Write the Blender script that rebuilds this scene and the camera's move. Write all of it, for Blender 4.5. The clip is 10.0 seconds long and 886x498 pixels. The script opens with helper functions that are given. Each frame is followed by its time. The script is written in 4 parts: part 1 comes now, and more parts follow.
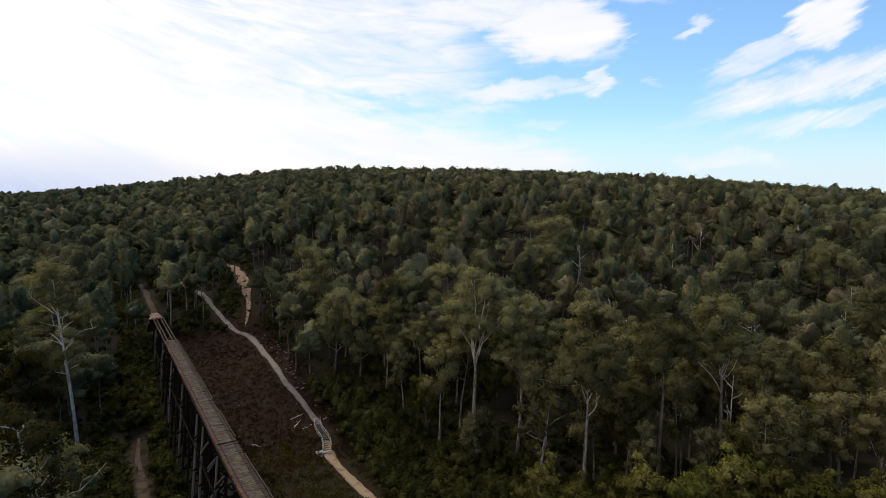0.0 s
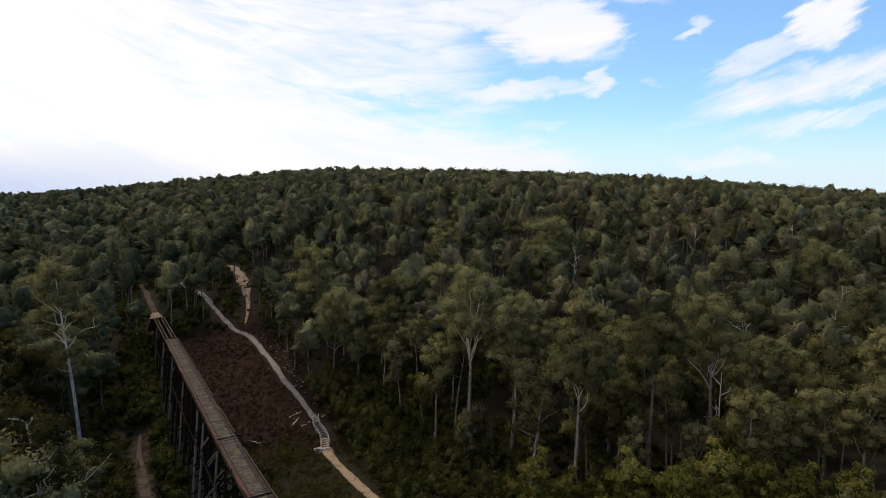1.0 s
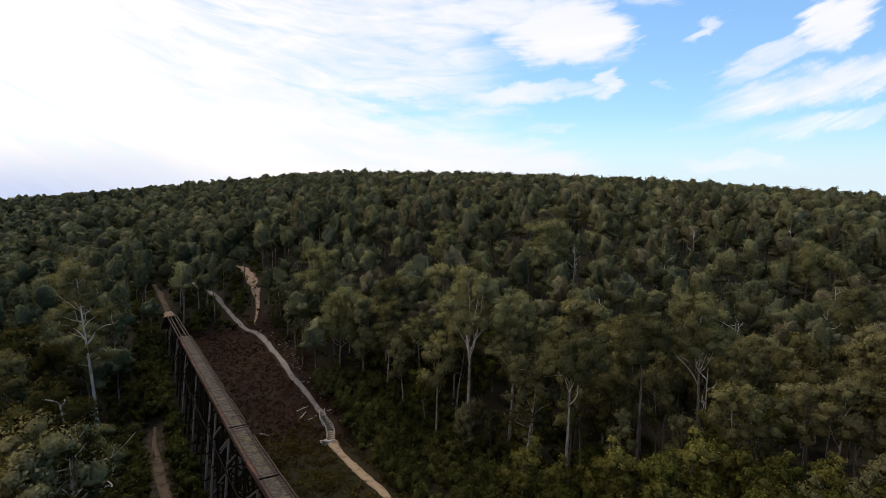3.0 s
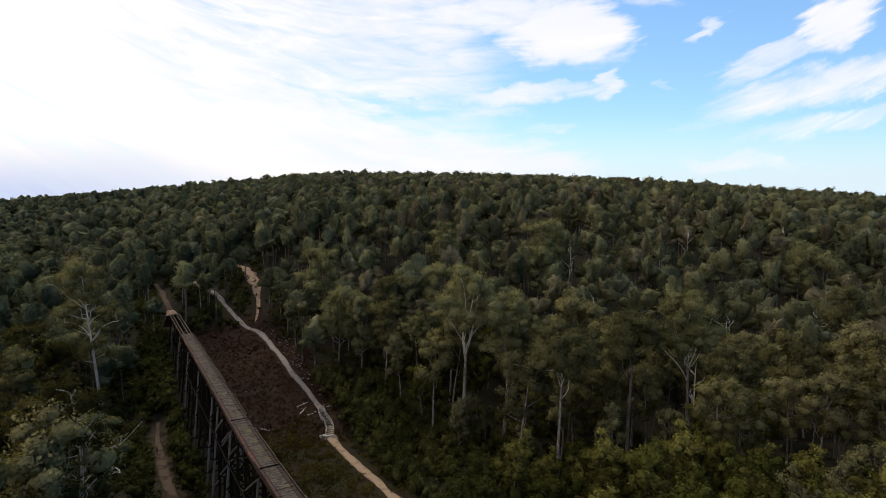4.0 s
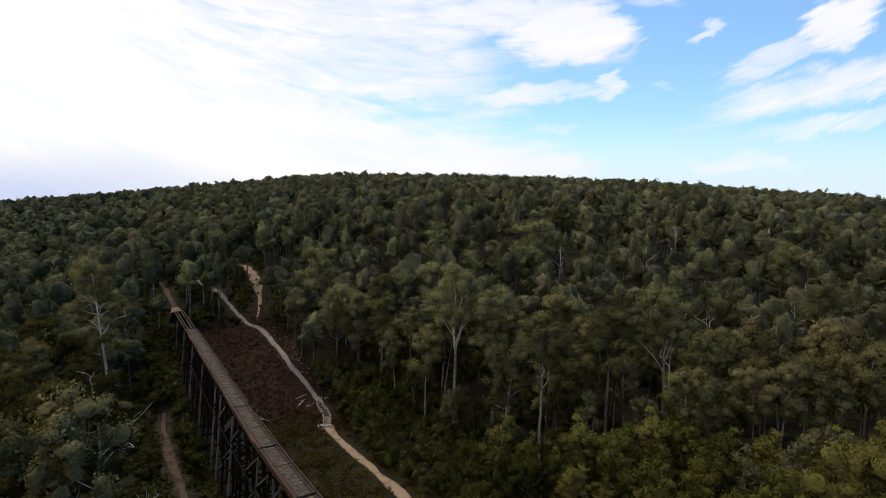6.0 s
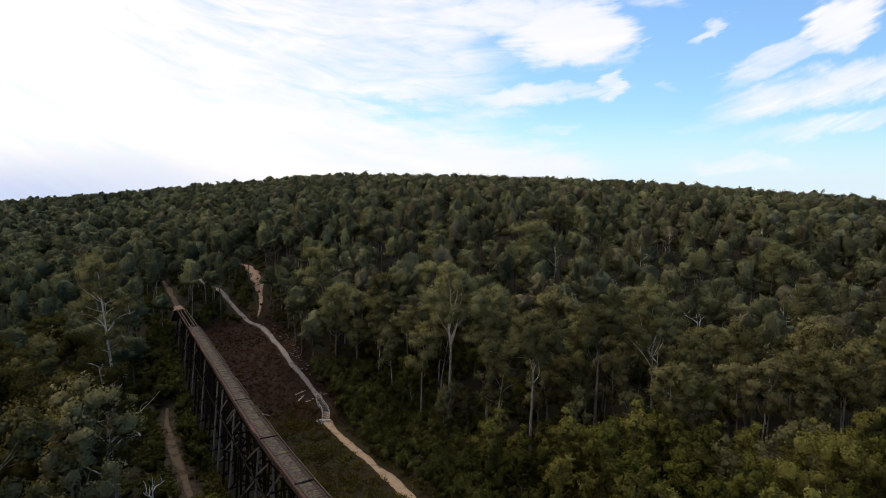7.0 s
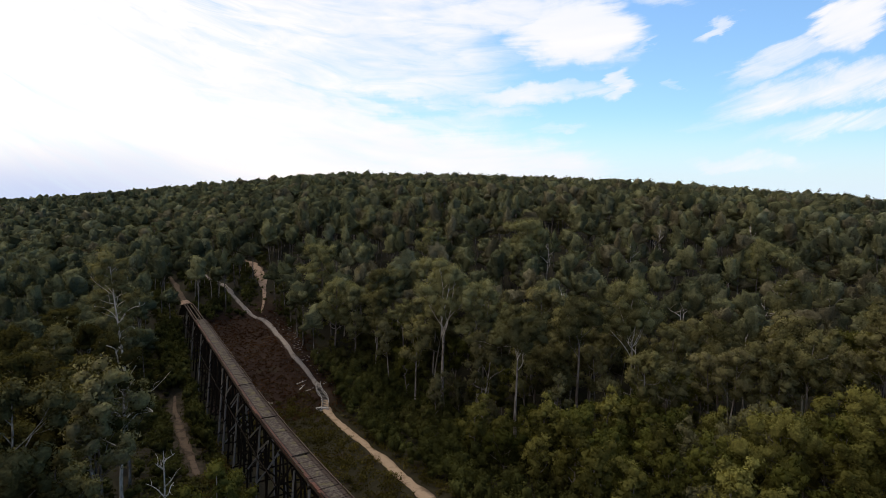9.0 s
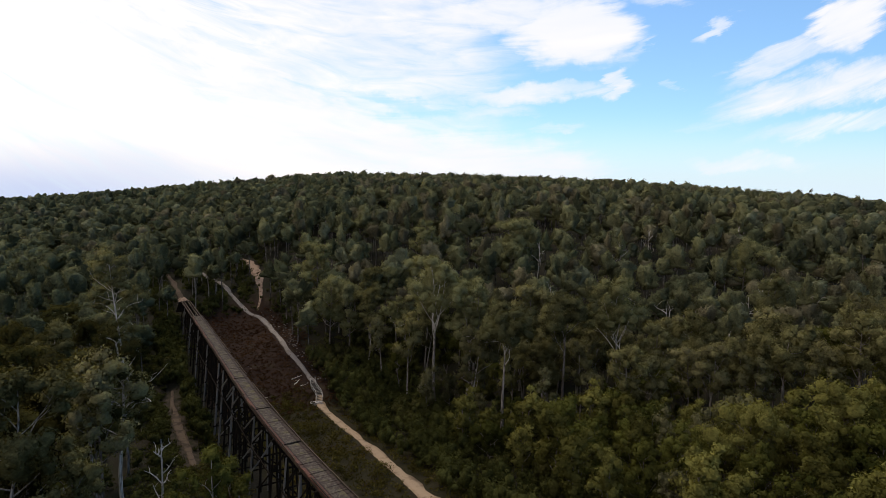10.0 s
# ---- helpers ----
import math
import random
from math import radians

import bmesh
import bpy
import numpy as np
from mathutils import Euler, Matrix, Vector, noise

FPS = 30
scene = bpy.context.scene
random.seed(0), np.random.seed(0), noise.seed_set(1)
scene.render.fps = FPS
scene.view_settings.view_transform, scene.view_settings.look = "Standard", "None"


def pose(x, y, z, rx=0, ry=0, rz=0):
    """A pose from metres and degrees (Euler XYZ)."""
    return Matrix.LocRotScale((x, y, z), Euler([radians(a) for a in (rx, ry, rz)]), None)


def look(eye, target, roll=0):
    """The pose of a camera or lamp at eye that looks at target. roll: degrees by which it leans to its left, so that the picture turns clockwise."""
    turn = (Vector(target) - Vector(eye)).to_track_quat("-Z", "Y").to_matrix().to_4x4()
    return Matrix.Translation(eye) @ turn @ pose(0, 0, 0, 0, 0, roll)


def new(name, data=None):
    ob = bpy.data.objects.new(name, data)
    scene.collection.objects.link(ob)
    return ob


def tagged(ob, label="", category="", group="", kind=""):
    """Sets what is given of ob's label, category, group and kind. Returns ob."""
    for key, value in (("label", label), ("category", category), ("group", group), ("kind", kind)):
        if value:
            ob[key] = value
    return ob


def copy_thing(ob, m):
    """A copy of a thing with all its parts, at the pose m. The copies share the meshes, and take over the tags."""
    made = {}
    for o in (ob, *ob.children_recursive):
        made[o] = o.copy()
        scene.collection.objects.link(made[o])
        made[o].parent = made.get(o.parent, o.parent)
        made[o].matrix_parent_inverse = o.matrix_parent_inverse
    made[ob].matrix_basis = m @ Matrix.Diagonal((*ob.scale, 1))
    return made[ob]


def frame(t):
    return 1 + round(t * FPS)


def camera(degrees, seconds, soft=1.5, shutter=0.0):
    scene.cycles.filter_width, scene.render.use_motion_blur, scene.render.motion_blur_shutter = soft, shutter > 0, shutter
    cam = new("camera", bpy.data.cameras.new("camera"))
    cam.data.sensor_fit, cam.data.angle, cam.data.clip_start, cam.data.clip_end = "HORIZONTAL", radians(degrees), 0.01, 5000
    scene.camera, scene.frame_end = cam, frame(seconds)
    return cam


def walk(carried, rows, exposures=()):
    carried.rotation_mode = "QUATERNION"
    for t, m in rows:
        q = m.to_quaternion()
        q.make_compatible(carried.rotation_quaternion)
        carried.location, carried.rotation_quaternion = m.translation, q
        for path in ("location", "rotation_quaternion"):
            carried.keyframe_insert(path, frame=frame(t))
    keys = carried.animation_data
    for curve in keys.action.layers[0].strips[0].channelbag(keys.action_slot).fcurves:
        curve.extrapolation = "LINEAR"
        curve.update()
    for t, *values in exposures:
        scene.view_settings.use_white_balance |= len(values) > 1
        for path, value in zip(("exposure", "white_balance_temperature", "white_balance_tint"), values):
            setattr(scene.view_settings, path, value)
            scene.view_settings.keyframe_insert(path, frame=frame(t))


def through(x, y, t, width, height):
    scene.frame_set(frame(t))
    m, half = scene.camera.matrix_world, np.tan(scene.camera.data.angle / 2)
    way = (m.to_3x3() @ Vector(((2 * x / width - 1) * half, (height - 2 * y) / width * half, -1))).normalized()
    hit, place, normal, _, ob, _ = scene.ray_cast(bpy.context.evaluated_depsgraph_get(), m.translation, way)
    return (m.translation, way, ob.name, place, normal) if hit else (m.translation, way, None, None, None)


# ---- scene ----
cam = camera(75.6, 10.0, soft=0.7)
PATH = [
    (0.0, pose(0.00, 0.00, 57.26, 84.80, -0.30, 0.10)),
    (0.5, pose(0.50, -1.13, 57.34, 84.84, -0.29, 0.02)),
    (1.0, pose(0.89, -2.35, 57.41, 84.85, -0.29, 0.08)),
    (1.5, pose(1.35, -3.63, 57.56, 84.89, -0.32, 0.05)),
    (2.0, pose(1.82, -5.01, 57.63, 84.92, -0.28, 0.39)),
    (2.5, pose(2.27, -6.46, 57.64, 85.01, -0.29, 0.77)),
    (4.0, pose(3.79, -11.09, 57.59, 85.12, -0.27, 1.01)),
    (4.5, pose(4.46, -12.76, 57.58, 85.16, -0.29, 0.93)),
    (5.0, pose(5.13, -14.51, 57.60, 85.19, -0.34, 0.97)),
    (5.5, pose(5.85, -16.31, 57.70, 85.19, -0.32, 1.09)),
    (7.0, pose(7.95, -22.01, 57.91, 85.23, -0.37, 1.34)),
    (7.5, pose(8.81, -23.88, 57.95, 85.19, -0.43, 1.28)),
    (8.0, pose(9.65, -25.82, 57.94, 85.17, -0.44, 1.38)),
    (8.5, pose(10.42, -27.76, 57.96, 85.14, -0.44, 1.72)),
    (9.0, pose(11.24, -29.66, 57.97, 85.10, -0.43, 1.82)),
    (9.5, pose(12.15, -31.53, 57.98, 85.05, -0.45, 1.93)),
    (10.0, pose(13.26, -33.54, 57.95, 85.07, -0.54, 1.65)),
]
walk(cam, PATH, exposures=[(0.0, -0.08), (10.0, -0.08)])

# ---- world and sun ----
SUN_ELEVATION, SUN_YAW = 66.0, 22.0        # degrees; yaw to the left of straight ahead


class Nodes:
    """Short forms for building node trees."""

    def __init__(self, tree):
        self.tree = tree
        tree.nodes.clear()

    def add(self, kind, **settings):
        n = self.tree.nodes.new(kind)
        for key, value in settings.items():
            setattr(n, key, value)
        return n

    def link(self, a, b):
        self.tree.links.new(a, b)

    def put(self, socket, value):
        if isinstance(value, bpy.types.NodeSocket):
            self.link(value, socket)
        else:
            socket.default_value = value

    def math(self, op, a, b=0.0, c=0.0, clamp=False):
        n = self.add("ShaderNodeMath", operation=op, use_clamp=clamp)
        for i, v in enumerate((a, b, c)):
            self.put(n.inputs[i], v)
        return n.outputs[0]

    def step(self, value, lo, hi, a=0.0, b=1.0):
        n = self.add("ShaderNodeMapRange", interpolation_type="SMOOTHSTEP")
        for i, v in enumerate((value, lo, hi, a, b)):
            self.put(n.inputs[i], v)
        return n.outputs[0]

    def noise(self, vector, scale, detail=4.0, rough=0.55, warp=0.0):
        n = self.add("ShaderNodeTexNoise")
        self.put(n.inputs["Vector"], vector)
        for key, v in (("Scale", scale), ("Detail", detail), ("Roughness", rough), ("Distortion", warp)):
            n.inputs[key].default_value = v
        return n.outputs[0]

    def mix(self, fac, a, b, blend="MIX"):
        n = self.add("ShaderNodeMix", data_type="RGBA", blend_type=blend)
        self.put(n.inputs[0], fac)
        self.put(n.inputs[6], a if isinstance(a, bpy.types.NodeSocket) else (*a, 1))
        self.put(n.inputs[7], b if isinstance(b, bpy.types.NodeSocket) else (*b, 1))
        return n.outputs[2]

    def vec(self, x, y, z=0.0):
        n = self.add("ShaderNodeCombineXYZ")
        for i, v in enumerate((x, y, z)):
            self.put(n.inputs[i], v)
        return n.outputs[0]


world = bpy.data.worlds.new("sky")
scene.world = world
world.use_nodes = True
k = Nodes(world.node_tree)
sky = k.add("ShaderNodeTexSky", sky_type="NISHITA", sun_disc=False, sun_elevation=radians(SUN_ELEVATION),
            sun_rotation=radians(-SUN_YAW), air_density=1.0, dust_density=0.6, ozone_density=1.5)
way = k.add("ShaderNodeTexCoord").outputs["Generated"]
xyz = k.add("ShaderNodeSeparateXYZ")
k.link(way, xyz.inputs[0])
dx, dy, dz = xyz.outputs
ahead = k.math("MAXIMUM", k.math("ABSOLUTE", dy), 0.35)
uu = k.math("DIVIDE", dx, ahead)           # to the right, as a tangent
vv = k.math("DIVIDE", dz, ahead)           # up, as a tangent
# wind-drawn coordinates of the cloud layer
streak = k.vec(k.math("MULTIPLY", uu, 0.9), k.math("SUBTRACT", k.math("MULTIPLY", vv, 4.2), k.math("MULTIPLY", k.math("MULTIPLY", uu, uu), 1.5)), 0.0)
n_big = k.noise(streak, 2.6, 6.0, 0.55, 0.6)
n_fine = k.noise(streak, 8.0, 7.0, 0.62, 1.0)
warp_u = k.math("ADD", uu, k.math("MULTIPLY", k.math("SUBTRACT", k.noise(streak, 7.0, 5.0, 0.6), 0.5), 0.17))
warp_v = k.math("ADD", vv, k.math("MULTIPLY", k.math("SUBTRACT", k.noise(k.vec(uu, vv, 3.0), 9.0, 5.0, 0.6), 0.5), 0.075))


def streamer(u, v, length, width, lean, power):
    """A soft drawn-out cloud about a direction: a mask."""
    c, s = math.cos(radians(lean)), math.sin(radians(lean))
    du, dv = k.math("SUBTRACT", warp_u, u), k.math("SUBTRACT", warp_v, v)
    a = k.math("DIVIDE", k.math("ADD", k.math("MULTIPLY", du, c), k.math("MULTIPLY", dv, s)), length)
    b = k.math("DIVIDE", k.math("SUBTRACT", k.math("MULTIPLY", dv, c), k.math("MULTIPLY", du, s)), width)
    d = k.math("ADD", k.math("MULTIPLY", a, a), k.math("MULTIPLY", b, b))
    return k.math("MULTIPLY", k.step(d, 1.0, 0.0), power)


# thick cloud on the sunny side, its upper edge falling towards the clear side
left_of = k.math("MAXIMUM", k.math("SUBTRACT", -0.05, warp_u), 0.0)
right_of = k.math("MAXIMUM", warp_u, 0.0)
brim = k.math("SUBTRACT", k.math("ADD", 0.118, k.math("MULTIPLY", k.math("POWER", left_of, 1.3), 0.62)), k.math("MULTIPLY", right_of, 0.17))
bank = k.math("MULTIPLY", k.step(k.math("SUBTRACT", warp_v, brim), 0.035, -0.03), k.step(warp_u, 0.34, 0.16))
bank = k.math("MAXIMUM", bank, k.step(warp_u, -0.30, -0.52))
# the high veil over it
veil = k.math("MULTIPLY", k.step(warp_u, 0.20, -0.05), k.step(warp_v, 0.10, 0.24, 0.56, 0.84))
cover = k.math("MAXIMUM", bank, veil)
for st in ((0.190, 0.285, 0.140, 0.092, -8, 1.3), (0.05, 0.315, 0.22, 0.045, 4, 0.95), (-0.2, 0.30, 0.25, 0.06, 0, 0.8),
           (0.11, 0.178, 0.23, 0.026, 6, 0.85), (0.262, 0.20, 0.035, 0.034, 35, 0.95), (0.02, 0.145, 0.17, 0.020, 3, 0.62), (0.17, 0.125, 0.09, 0.014, 4, 0.5),
           (0.645, 0.305, 0.085, 0.060, 25, 1.2), (0.555, 0.248, 0.19, 0.036, 27, 0.76), (0.62, 0.198, 0.28, 0.044, 15, 0.88), (0.68, 0.145, 0.28, 0.026, 12, 0.58),
           (0.435, 0.295, 0.045, 0.020, 30, 0.72), (0.36, 0.205, 0.018, 0.010, 30, 0.45), (0.31, 0.262, 0.030, 0.014, 40, 0.5), (0.33, 0.345, 0.08, 0.025, 8, 0.6),
           (0.49, 0.068, 0.16, 0.022, 0, 0.6), (0.42, 0.125, 0.09, 0.010, 2, 0.3)):
    cover = k.math("MAXIMUM", cover, streamer(*st))
for st in ((-0.11, 0.163, 0.12, 0.016, -14, 0.30), (0.21, 0.222, 0.085, 0.022, 12, 0.45)):
    cover = k.math("SUBTRACT", cover, streamer(*st))
cover = k.math("ADD", cover, k.math("MULTIPLY", k.math("SUBTRACT", n_big, 0.5), 0.45))
cover = k.math("ADD", cover, k.math("MULTIPLY", k.math("SUBTRACT", n_fine, 0.5), k.step(cover, 0.05, 0.5, 0.35, 1.05)))
cloud = k.step(cover, 0.08, 1.18)
low = k.step(vv, 0.16, 0.0)
shade = k.step(k.math("ADD", k.math("MULTIPLY", n_big, 0.7), k.math("MULTIPLY", k.step(uu, 0.2, -0.8), 0.25)), 0.25, 0.75)
cloud_colour = k.mix(shade, (0.98, 1.0, 1.06), (1.30, 1.19, 1.08))
grey_low = k.math("MULTIPLY", k.step(vv, 0.13, 0.0), k.step(uu, -0.15, -0.75))
cloud_colour = k.mix(grey_low, cloud_colour, (0.66, 0.74, 0.98))
blue = k.mix(1.0, sky.outputs[0], (0.125, 0.158, 0.178), "MULTIPLY")
blue = k.mix(low, blue, (0.80, 0.95, 1.06))
out = k.add("ShaderNodeOutputWorld")
bg = k.add("ShaderNodeBackground")
bg.inputs["Strength"].default_value = 1.0
k.link(k.mix(cloud, blue, cloud_colour), bg.inputs["Color"])
k.link(bg.outputs[0], out.inputs[0])

sun_data = bpy.data.lights.new("sun", "SUN")
sun_data.energy, sun_data.angle, sun_data.color = 1.7, radians(18), (1.0, 0.91, 0.76)
sun = new("sun", sun_data)
sun.matrix_world = look((0, 0, 0), (math.sin(radians(SUN_YAW)) * math.cos(radians(SUN_ELEVATION)),
                                    -math.cos(radians(SUN_YAW)) * math.cos(radians(SUN_ELEVATION)), -math.sin(radians(SUN_ELEVATION))))


# ---- materials ----
def material(name):
    m = bpy.data.materials.new(name)
    m.use_nodes = True
    return m, Nodes(m.node_tree)


def surface(k, colour, rough=0.9, bump=None, strength=0.3, distance=0.05, spec=0.25):
    p = k.add("ShaderNodeBsdfPrincipled")
    k.put(p.inputs["Base Color"], colour if isinstance(colour, bpy.types.NodeSocket) else (*colour, 1))
    k.put(p.inputs["Roughness"], rough)
    p.inputs["Specular IOR Level"].default_value = spec
    if bump is not None:
        b = k.add("ShaderNodeBump")
        b.inputs["Strength"].default_value, b.inputs["Distance"].default_value = strength, distance
        k.link(bump, b.inputs["Height"])
        k.link(b.outputs[0], p.inputs["Normal"])
    k.link(p.outputs[0], k.add("ShaderNodeOutputMaterial").inputs[0])
    return p


def foliage(name, dark, light, tint, per_tree=True, through=0.28):
    """Leaves: each leaf differs a little, each tree more."""
    m, k = material(name)
    geo = k.add("ShaderNodeNewGeometry")
    leaf = geo.outputs["Random Per Island"]
    place = k.noise(geo.outputs["Position"], 0.075, 2.0, 0.5)
    fac = k.math("ADD", k.math("MULTIPLY", leaf, 0.34), k.math("MULTIPLY", k.step(place, 0.3, 0.7), 0.6))
    colour = k.mix(fac, dark, light)
    if per_tree:
        which = k.add("ShaderNodeObjectInfo").outputs["Random"]
        colour = k.mix(k.step(which, 0.35, 1.0), colour, k.mix(leaf, tint, light))
        vary = k.noise(k.vec(k.math("MULTIPLY", which, 91.0), 0.5, 0.5), 1.0, 0.0)
        grade = k.step(vary, 0.25, 0.75, 0.62, 1.38)
        colour = k.mix(1.0, colour, k.vec(grade, grade, grade), "MULTIPLY")
    else:
        which = k.noise(geo.outputs["Position"], 0.045, 1.0, 0.5, 0.5)
        colour = k.mix(k.step(which, 0.48, 0.72), colour, k.mix(leaf, tint, light))
        grade = k.step(k.noise(geo.outputs["Position"], 0.13, 1.0, 0.5, 0.3), 0.32, 0.68, 0.76, 1.28)
        colour = k.mix(1.0, colour, k.vec(grade, grade, grade), "MULTIPLY")
    grain = k.noise(geo.outputs["Position"], 2.2, 4.0, 0.68)
    value = k.step(grain, 0.28, 0.72, 0.70, 1.26)
    colour = k.mix(1.0, colour, k.vec(value, value, value), "MULTIPLY")
    bump = k.add("ShaderNodeBump")
    bump.inputs["Strength"].default_value, bump.inputs["Distance"].default_value = 0.7, 0.22
    k.link(grain, bump.inputs["Height"])
    d = k.add("ShaderNodeBsdfDiffuse")
    t = k.add("ShaderNodeBsdfTranslucent")
    k.link(bump.outputs[0], d.inputs["Normal"])
    k.link(colour, d.inputs[0])
    k.link(k.mix(1.0, colour, (1.25, 1.15, 0.6), "MULTIPLY"), t.inputs[0])
    s = k.add("ShaderNodeMixShader")
    s.inputs[0].default_value = through
    k.link(d.outputs[0], s.inputs[1])
    k.link(t.outputs[0], s.inputs[2])
    k.link(s.outputs[0], k.add("ShaderNodeOutputMaterial").inputs[0])
    return m


LEAF = foliage("gum_leaves", (0.060, 0.054, 0.021), (0.186, 0.169, 0.074), (0.137, 0.120, 0.065))
LEAF_OLIVE = foliage("yellow_olive_gum_leaves", (0.067, 0.063, 0.026), (0.205, 0.195, 0.091), (0.152, 0.143, 0.070))
LEAF_YELLOW = foliage("yellow_green_bank_leaves", (0.052, 0.049, 0.012), (0.168, 0.155, 0.044), (0.126, 0.112, 0.032))
LEAF_GREY = foliage("grey_gum_leaves", (0.054, 0.052, 0.025), (0.133, 0.122, 0.059), (0.096, 0.090, 0.047))
LEAF_GREEN = foliage("wattle_leaves", (0.032, 0.038, 0.010), (0.113, 0.110, 0.026), (0.084, 0.083, 0.021))
# leaf colour darkened to stand in for the shade on the left side
LEAF_SHADED = foliage("shaded_gum_leaves", (0.022, 0.021, 0.007), (0.076, 0.066, 0.020), (0.046, 0.043, 0.019))
# hill trees' own tones, greyed in the colour to suggest distance haze
LEAF_FAR = foliage("hazy_hill_leaves", (0.068, 0.070, 0.039), (0.190, 0.183, 0.091), (0.131, 0.131, 0.075), per_tree=False)
LEAF_FAR_GREY = foliage("hazy_hill_grey_leaves", (0.078, 0.082, 0.051), (0.184, 0.186, 0.110), (0.136, 0.137, 0.087), per_tree=False)
LEAF_FAR_BROWN = foliage("hazy_hill_brown_leaves", (0.078, 0.067, 0.042), (0.186, 0.164, 0.098), (0.137, 0.123, 0.075), per_tree=False)
LEAF_FAR_DARK = foliage("hazy_hill_dark_leaves", (0.048, 0.050, 0.030), (0.121, 0.127, 0.066), (0.090, 0.096, 0.058), per_tree=False)
LEAF_SHRUB = foliage("shrub_leaves", (0.021, 0.024, 0.008), (0.073, 0.073, 0.022), (0.064, 0.056, 0.020), per_tree=False)
LEAF_BRACKEN = foliage("bracken_fronds", (0.034, 0.016, 0.008), (0.088, 0.043, 0.023), (0.054, 0.034, 0.014), per_tree=False)
LEAF_GRASS = foliage("grass_blades", (0.031, 0.027, 0.007), (0.097, 0.080, 0.022), (0.073, 0.044, 0.015), per_tree=False)




def bark_material(name, pale, dark, amount):
    m, k = material(name)
    pos = k.add("ShaderNodeNewGeometry").outputs["Position"]
    stretched = k.add("ShaderNodeMapping")
    stretched.inputs["Scale"].default_value = (3.0, 3.0, 0.45)
    k.link(pos, stretched.inputs[0])
    n1 = k.noise(stretched.outputs[0], 1.6, 5.0, 0.6, 0.4)
    n2 = k.noise(pos, 6.0, 3.0)
    colour = k.mix(k.step(n1, amount - 0.12, amount + 0.12), dark, pale)
    colour = k.mix(k.math("MULTIPLY", n2, 0.35), colour, dark)
    surface(k, colour, 0.85, n1, 0.5, 0.05, 0.1)
    return m


BARK_PALE = bark_material("smooth_pale_bark", (0.34, 0.30, 0.26), (0.11, 0.082, 0.065), 0.50)
BARK_WHITE = bark_material("white_dead_wood", (0.60, 0.53, 0.45), (0.20, 0.16, 0.125), 0.45)
BARK_STEM = bark_material("slope_bark", (0.36, 0.32, 0.28), (0.06, 0.046, 0.038), 0.56)
BARK_ROUGH = bark_material("rough_stringy_bark", (0.20, 0.165, 0.14), (0.085, 0.062, 0.05), 0.5)


def timber_material(name, a, b, moss):
    """Weathered bridge timber, each piece of its own shade."""
    m, k = material(name)
    geo = k.add("ShaderNodeNewGeometry")
    pos = geo.outputs["Position"]
    which = k.add("ShaderNodeObjectInfo").outputs["Random"]
    grain = k.noise(pos, 5.0, 6.0, 0.65, 1.2)
    blot = k.noise(pos, 0.35, 4.0, 0.6)
    colour = k.mix(k.math("ADD", k.math("MULTIPLY", which, 0.6), k.math("MULTIPLY", grain, 0.4)), a, b)
    colour = k.mix(k.math("MULTIPLY", k.step(blot, 0.52, 0.66), moss), colour, (0.13, 0.115, 0.045))
    colour = k.mix(k.step(k.noise(pos, 1.4, 5.0, 0.7), 0.60, 0.74), colour, (0.018, 0.013, 0.010))
    surface(k, colour, 0.9, grain, 0.5, 0.03, 0.06)
    return m


def deck_material():
    """Cross timbers: rust beneath the old rails, lichen and grit between them."""
    m, k = material("deck_timber")
    pos = k.add("ShaderNodeNewGeometry").outputs["Position"]
    own = k.add("ShaderNodeSeparateXYZ")
    k.link(k.add("ShaderNodeTexCoord").outputs["Object"], own.inputs[0])
    x = own.outputs[0]
    which = k.add("ShaderNodeObjectInfo").outputs["Random"]
    grain = k.noise(pos, 5.0, 6.0, 0.65, 1.2)
    blot = k.noise(pos, 0.45, 4.0, 0.65)
    speck = k.noise(pos, 2.2, 5.0, 0.75)
    colour = k.mix(k.math("ADD", k.math("MULTIPLY", which, 0.22), k.math("MULTIPLY", grain, 0.78)), (0.022, 0.014, 0.010), (0.070, 0.048, 0.035))
    middle = k.step(k.math("ABSOLUTE", x), 0.98, 0.80)
    colour = k.mix(k.math("MULTIPLY", middle, k.step(speck, 0.46, 0.62)), colour, (0.100, 0.080, 0.058))
    colour = k.mix(k.math("MULTIPLY", middle, k.step(blot, 0.50, 0.66)), colour, (0.098, 0.080, 0.034))
    rail = k.step(k.math("ABSOLUTE", k.math("SUBTRACT", k.math("ABSOLUTE", x), 0.98)), 0.16, 0.07)
    colour = k.mix(k.math("MULTIPLY", rail, 0.85), colour, (0.026, 0.015, 0.011))
    rust = k.math("MULTIPLY", k.step(x, -1.0, -1.15), k.step(k.noise(pos, 0.3, 3.0), 0.32, 0.50))
    colour = k.mix(k.math("MULTIPLY", rust, 0.8), colour, (0.125, 0.048, 0.029))
    colour = k.mix(k.step(k.noise(pos, 1.4, 5.0, 0.7), 0.60, 0.72), colour, (0.022, 0.016, 0.012))
    surface(k, colour, 0.9, grain, 0.5, 0.03)
    return m


DECK_WOOD = deck_material()
BEAM_WOOD = timber_material("beam_timber", (0.026, 0.018, 0.013), (0.082, 0.058, 0.044), 0.35)
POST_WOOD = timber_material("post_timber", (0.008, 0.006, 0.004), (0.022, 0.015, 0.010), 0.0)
POST_GREY = timber_material("silvery_post_timber", (0.10, 0.085, 0.072), (0.22, 0.19, 0.165), 0.0)


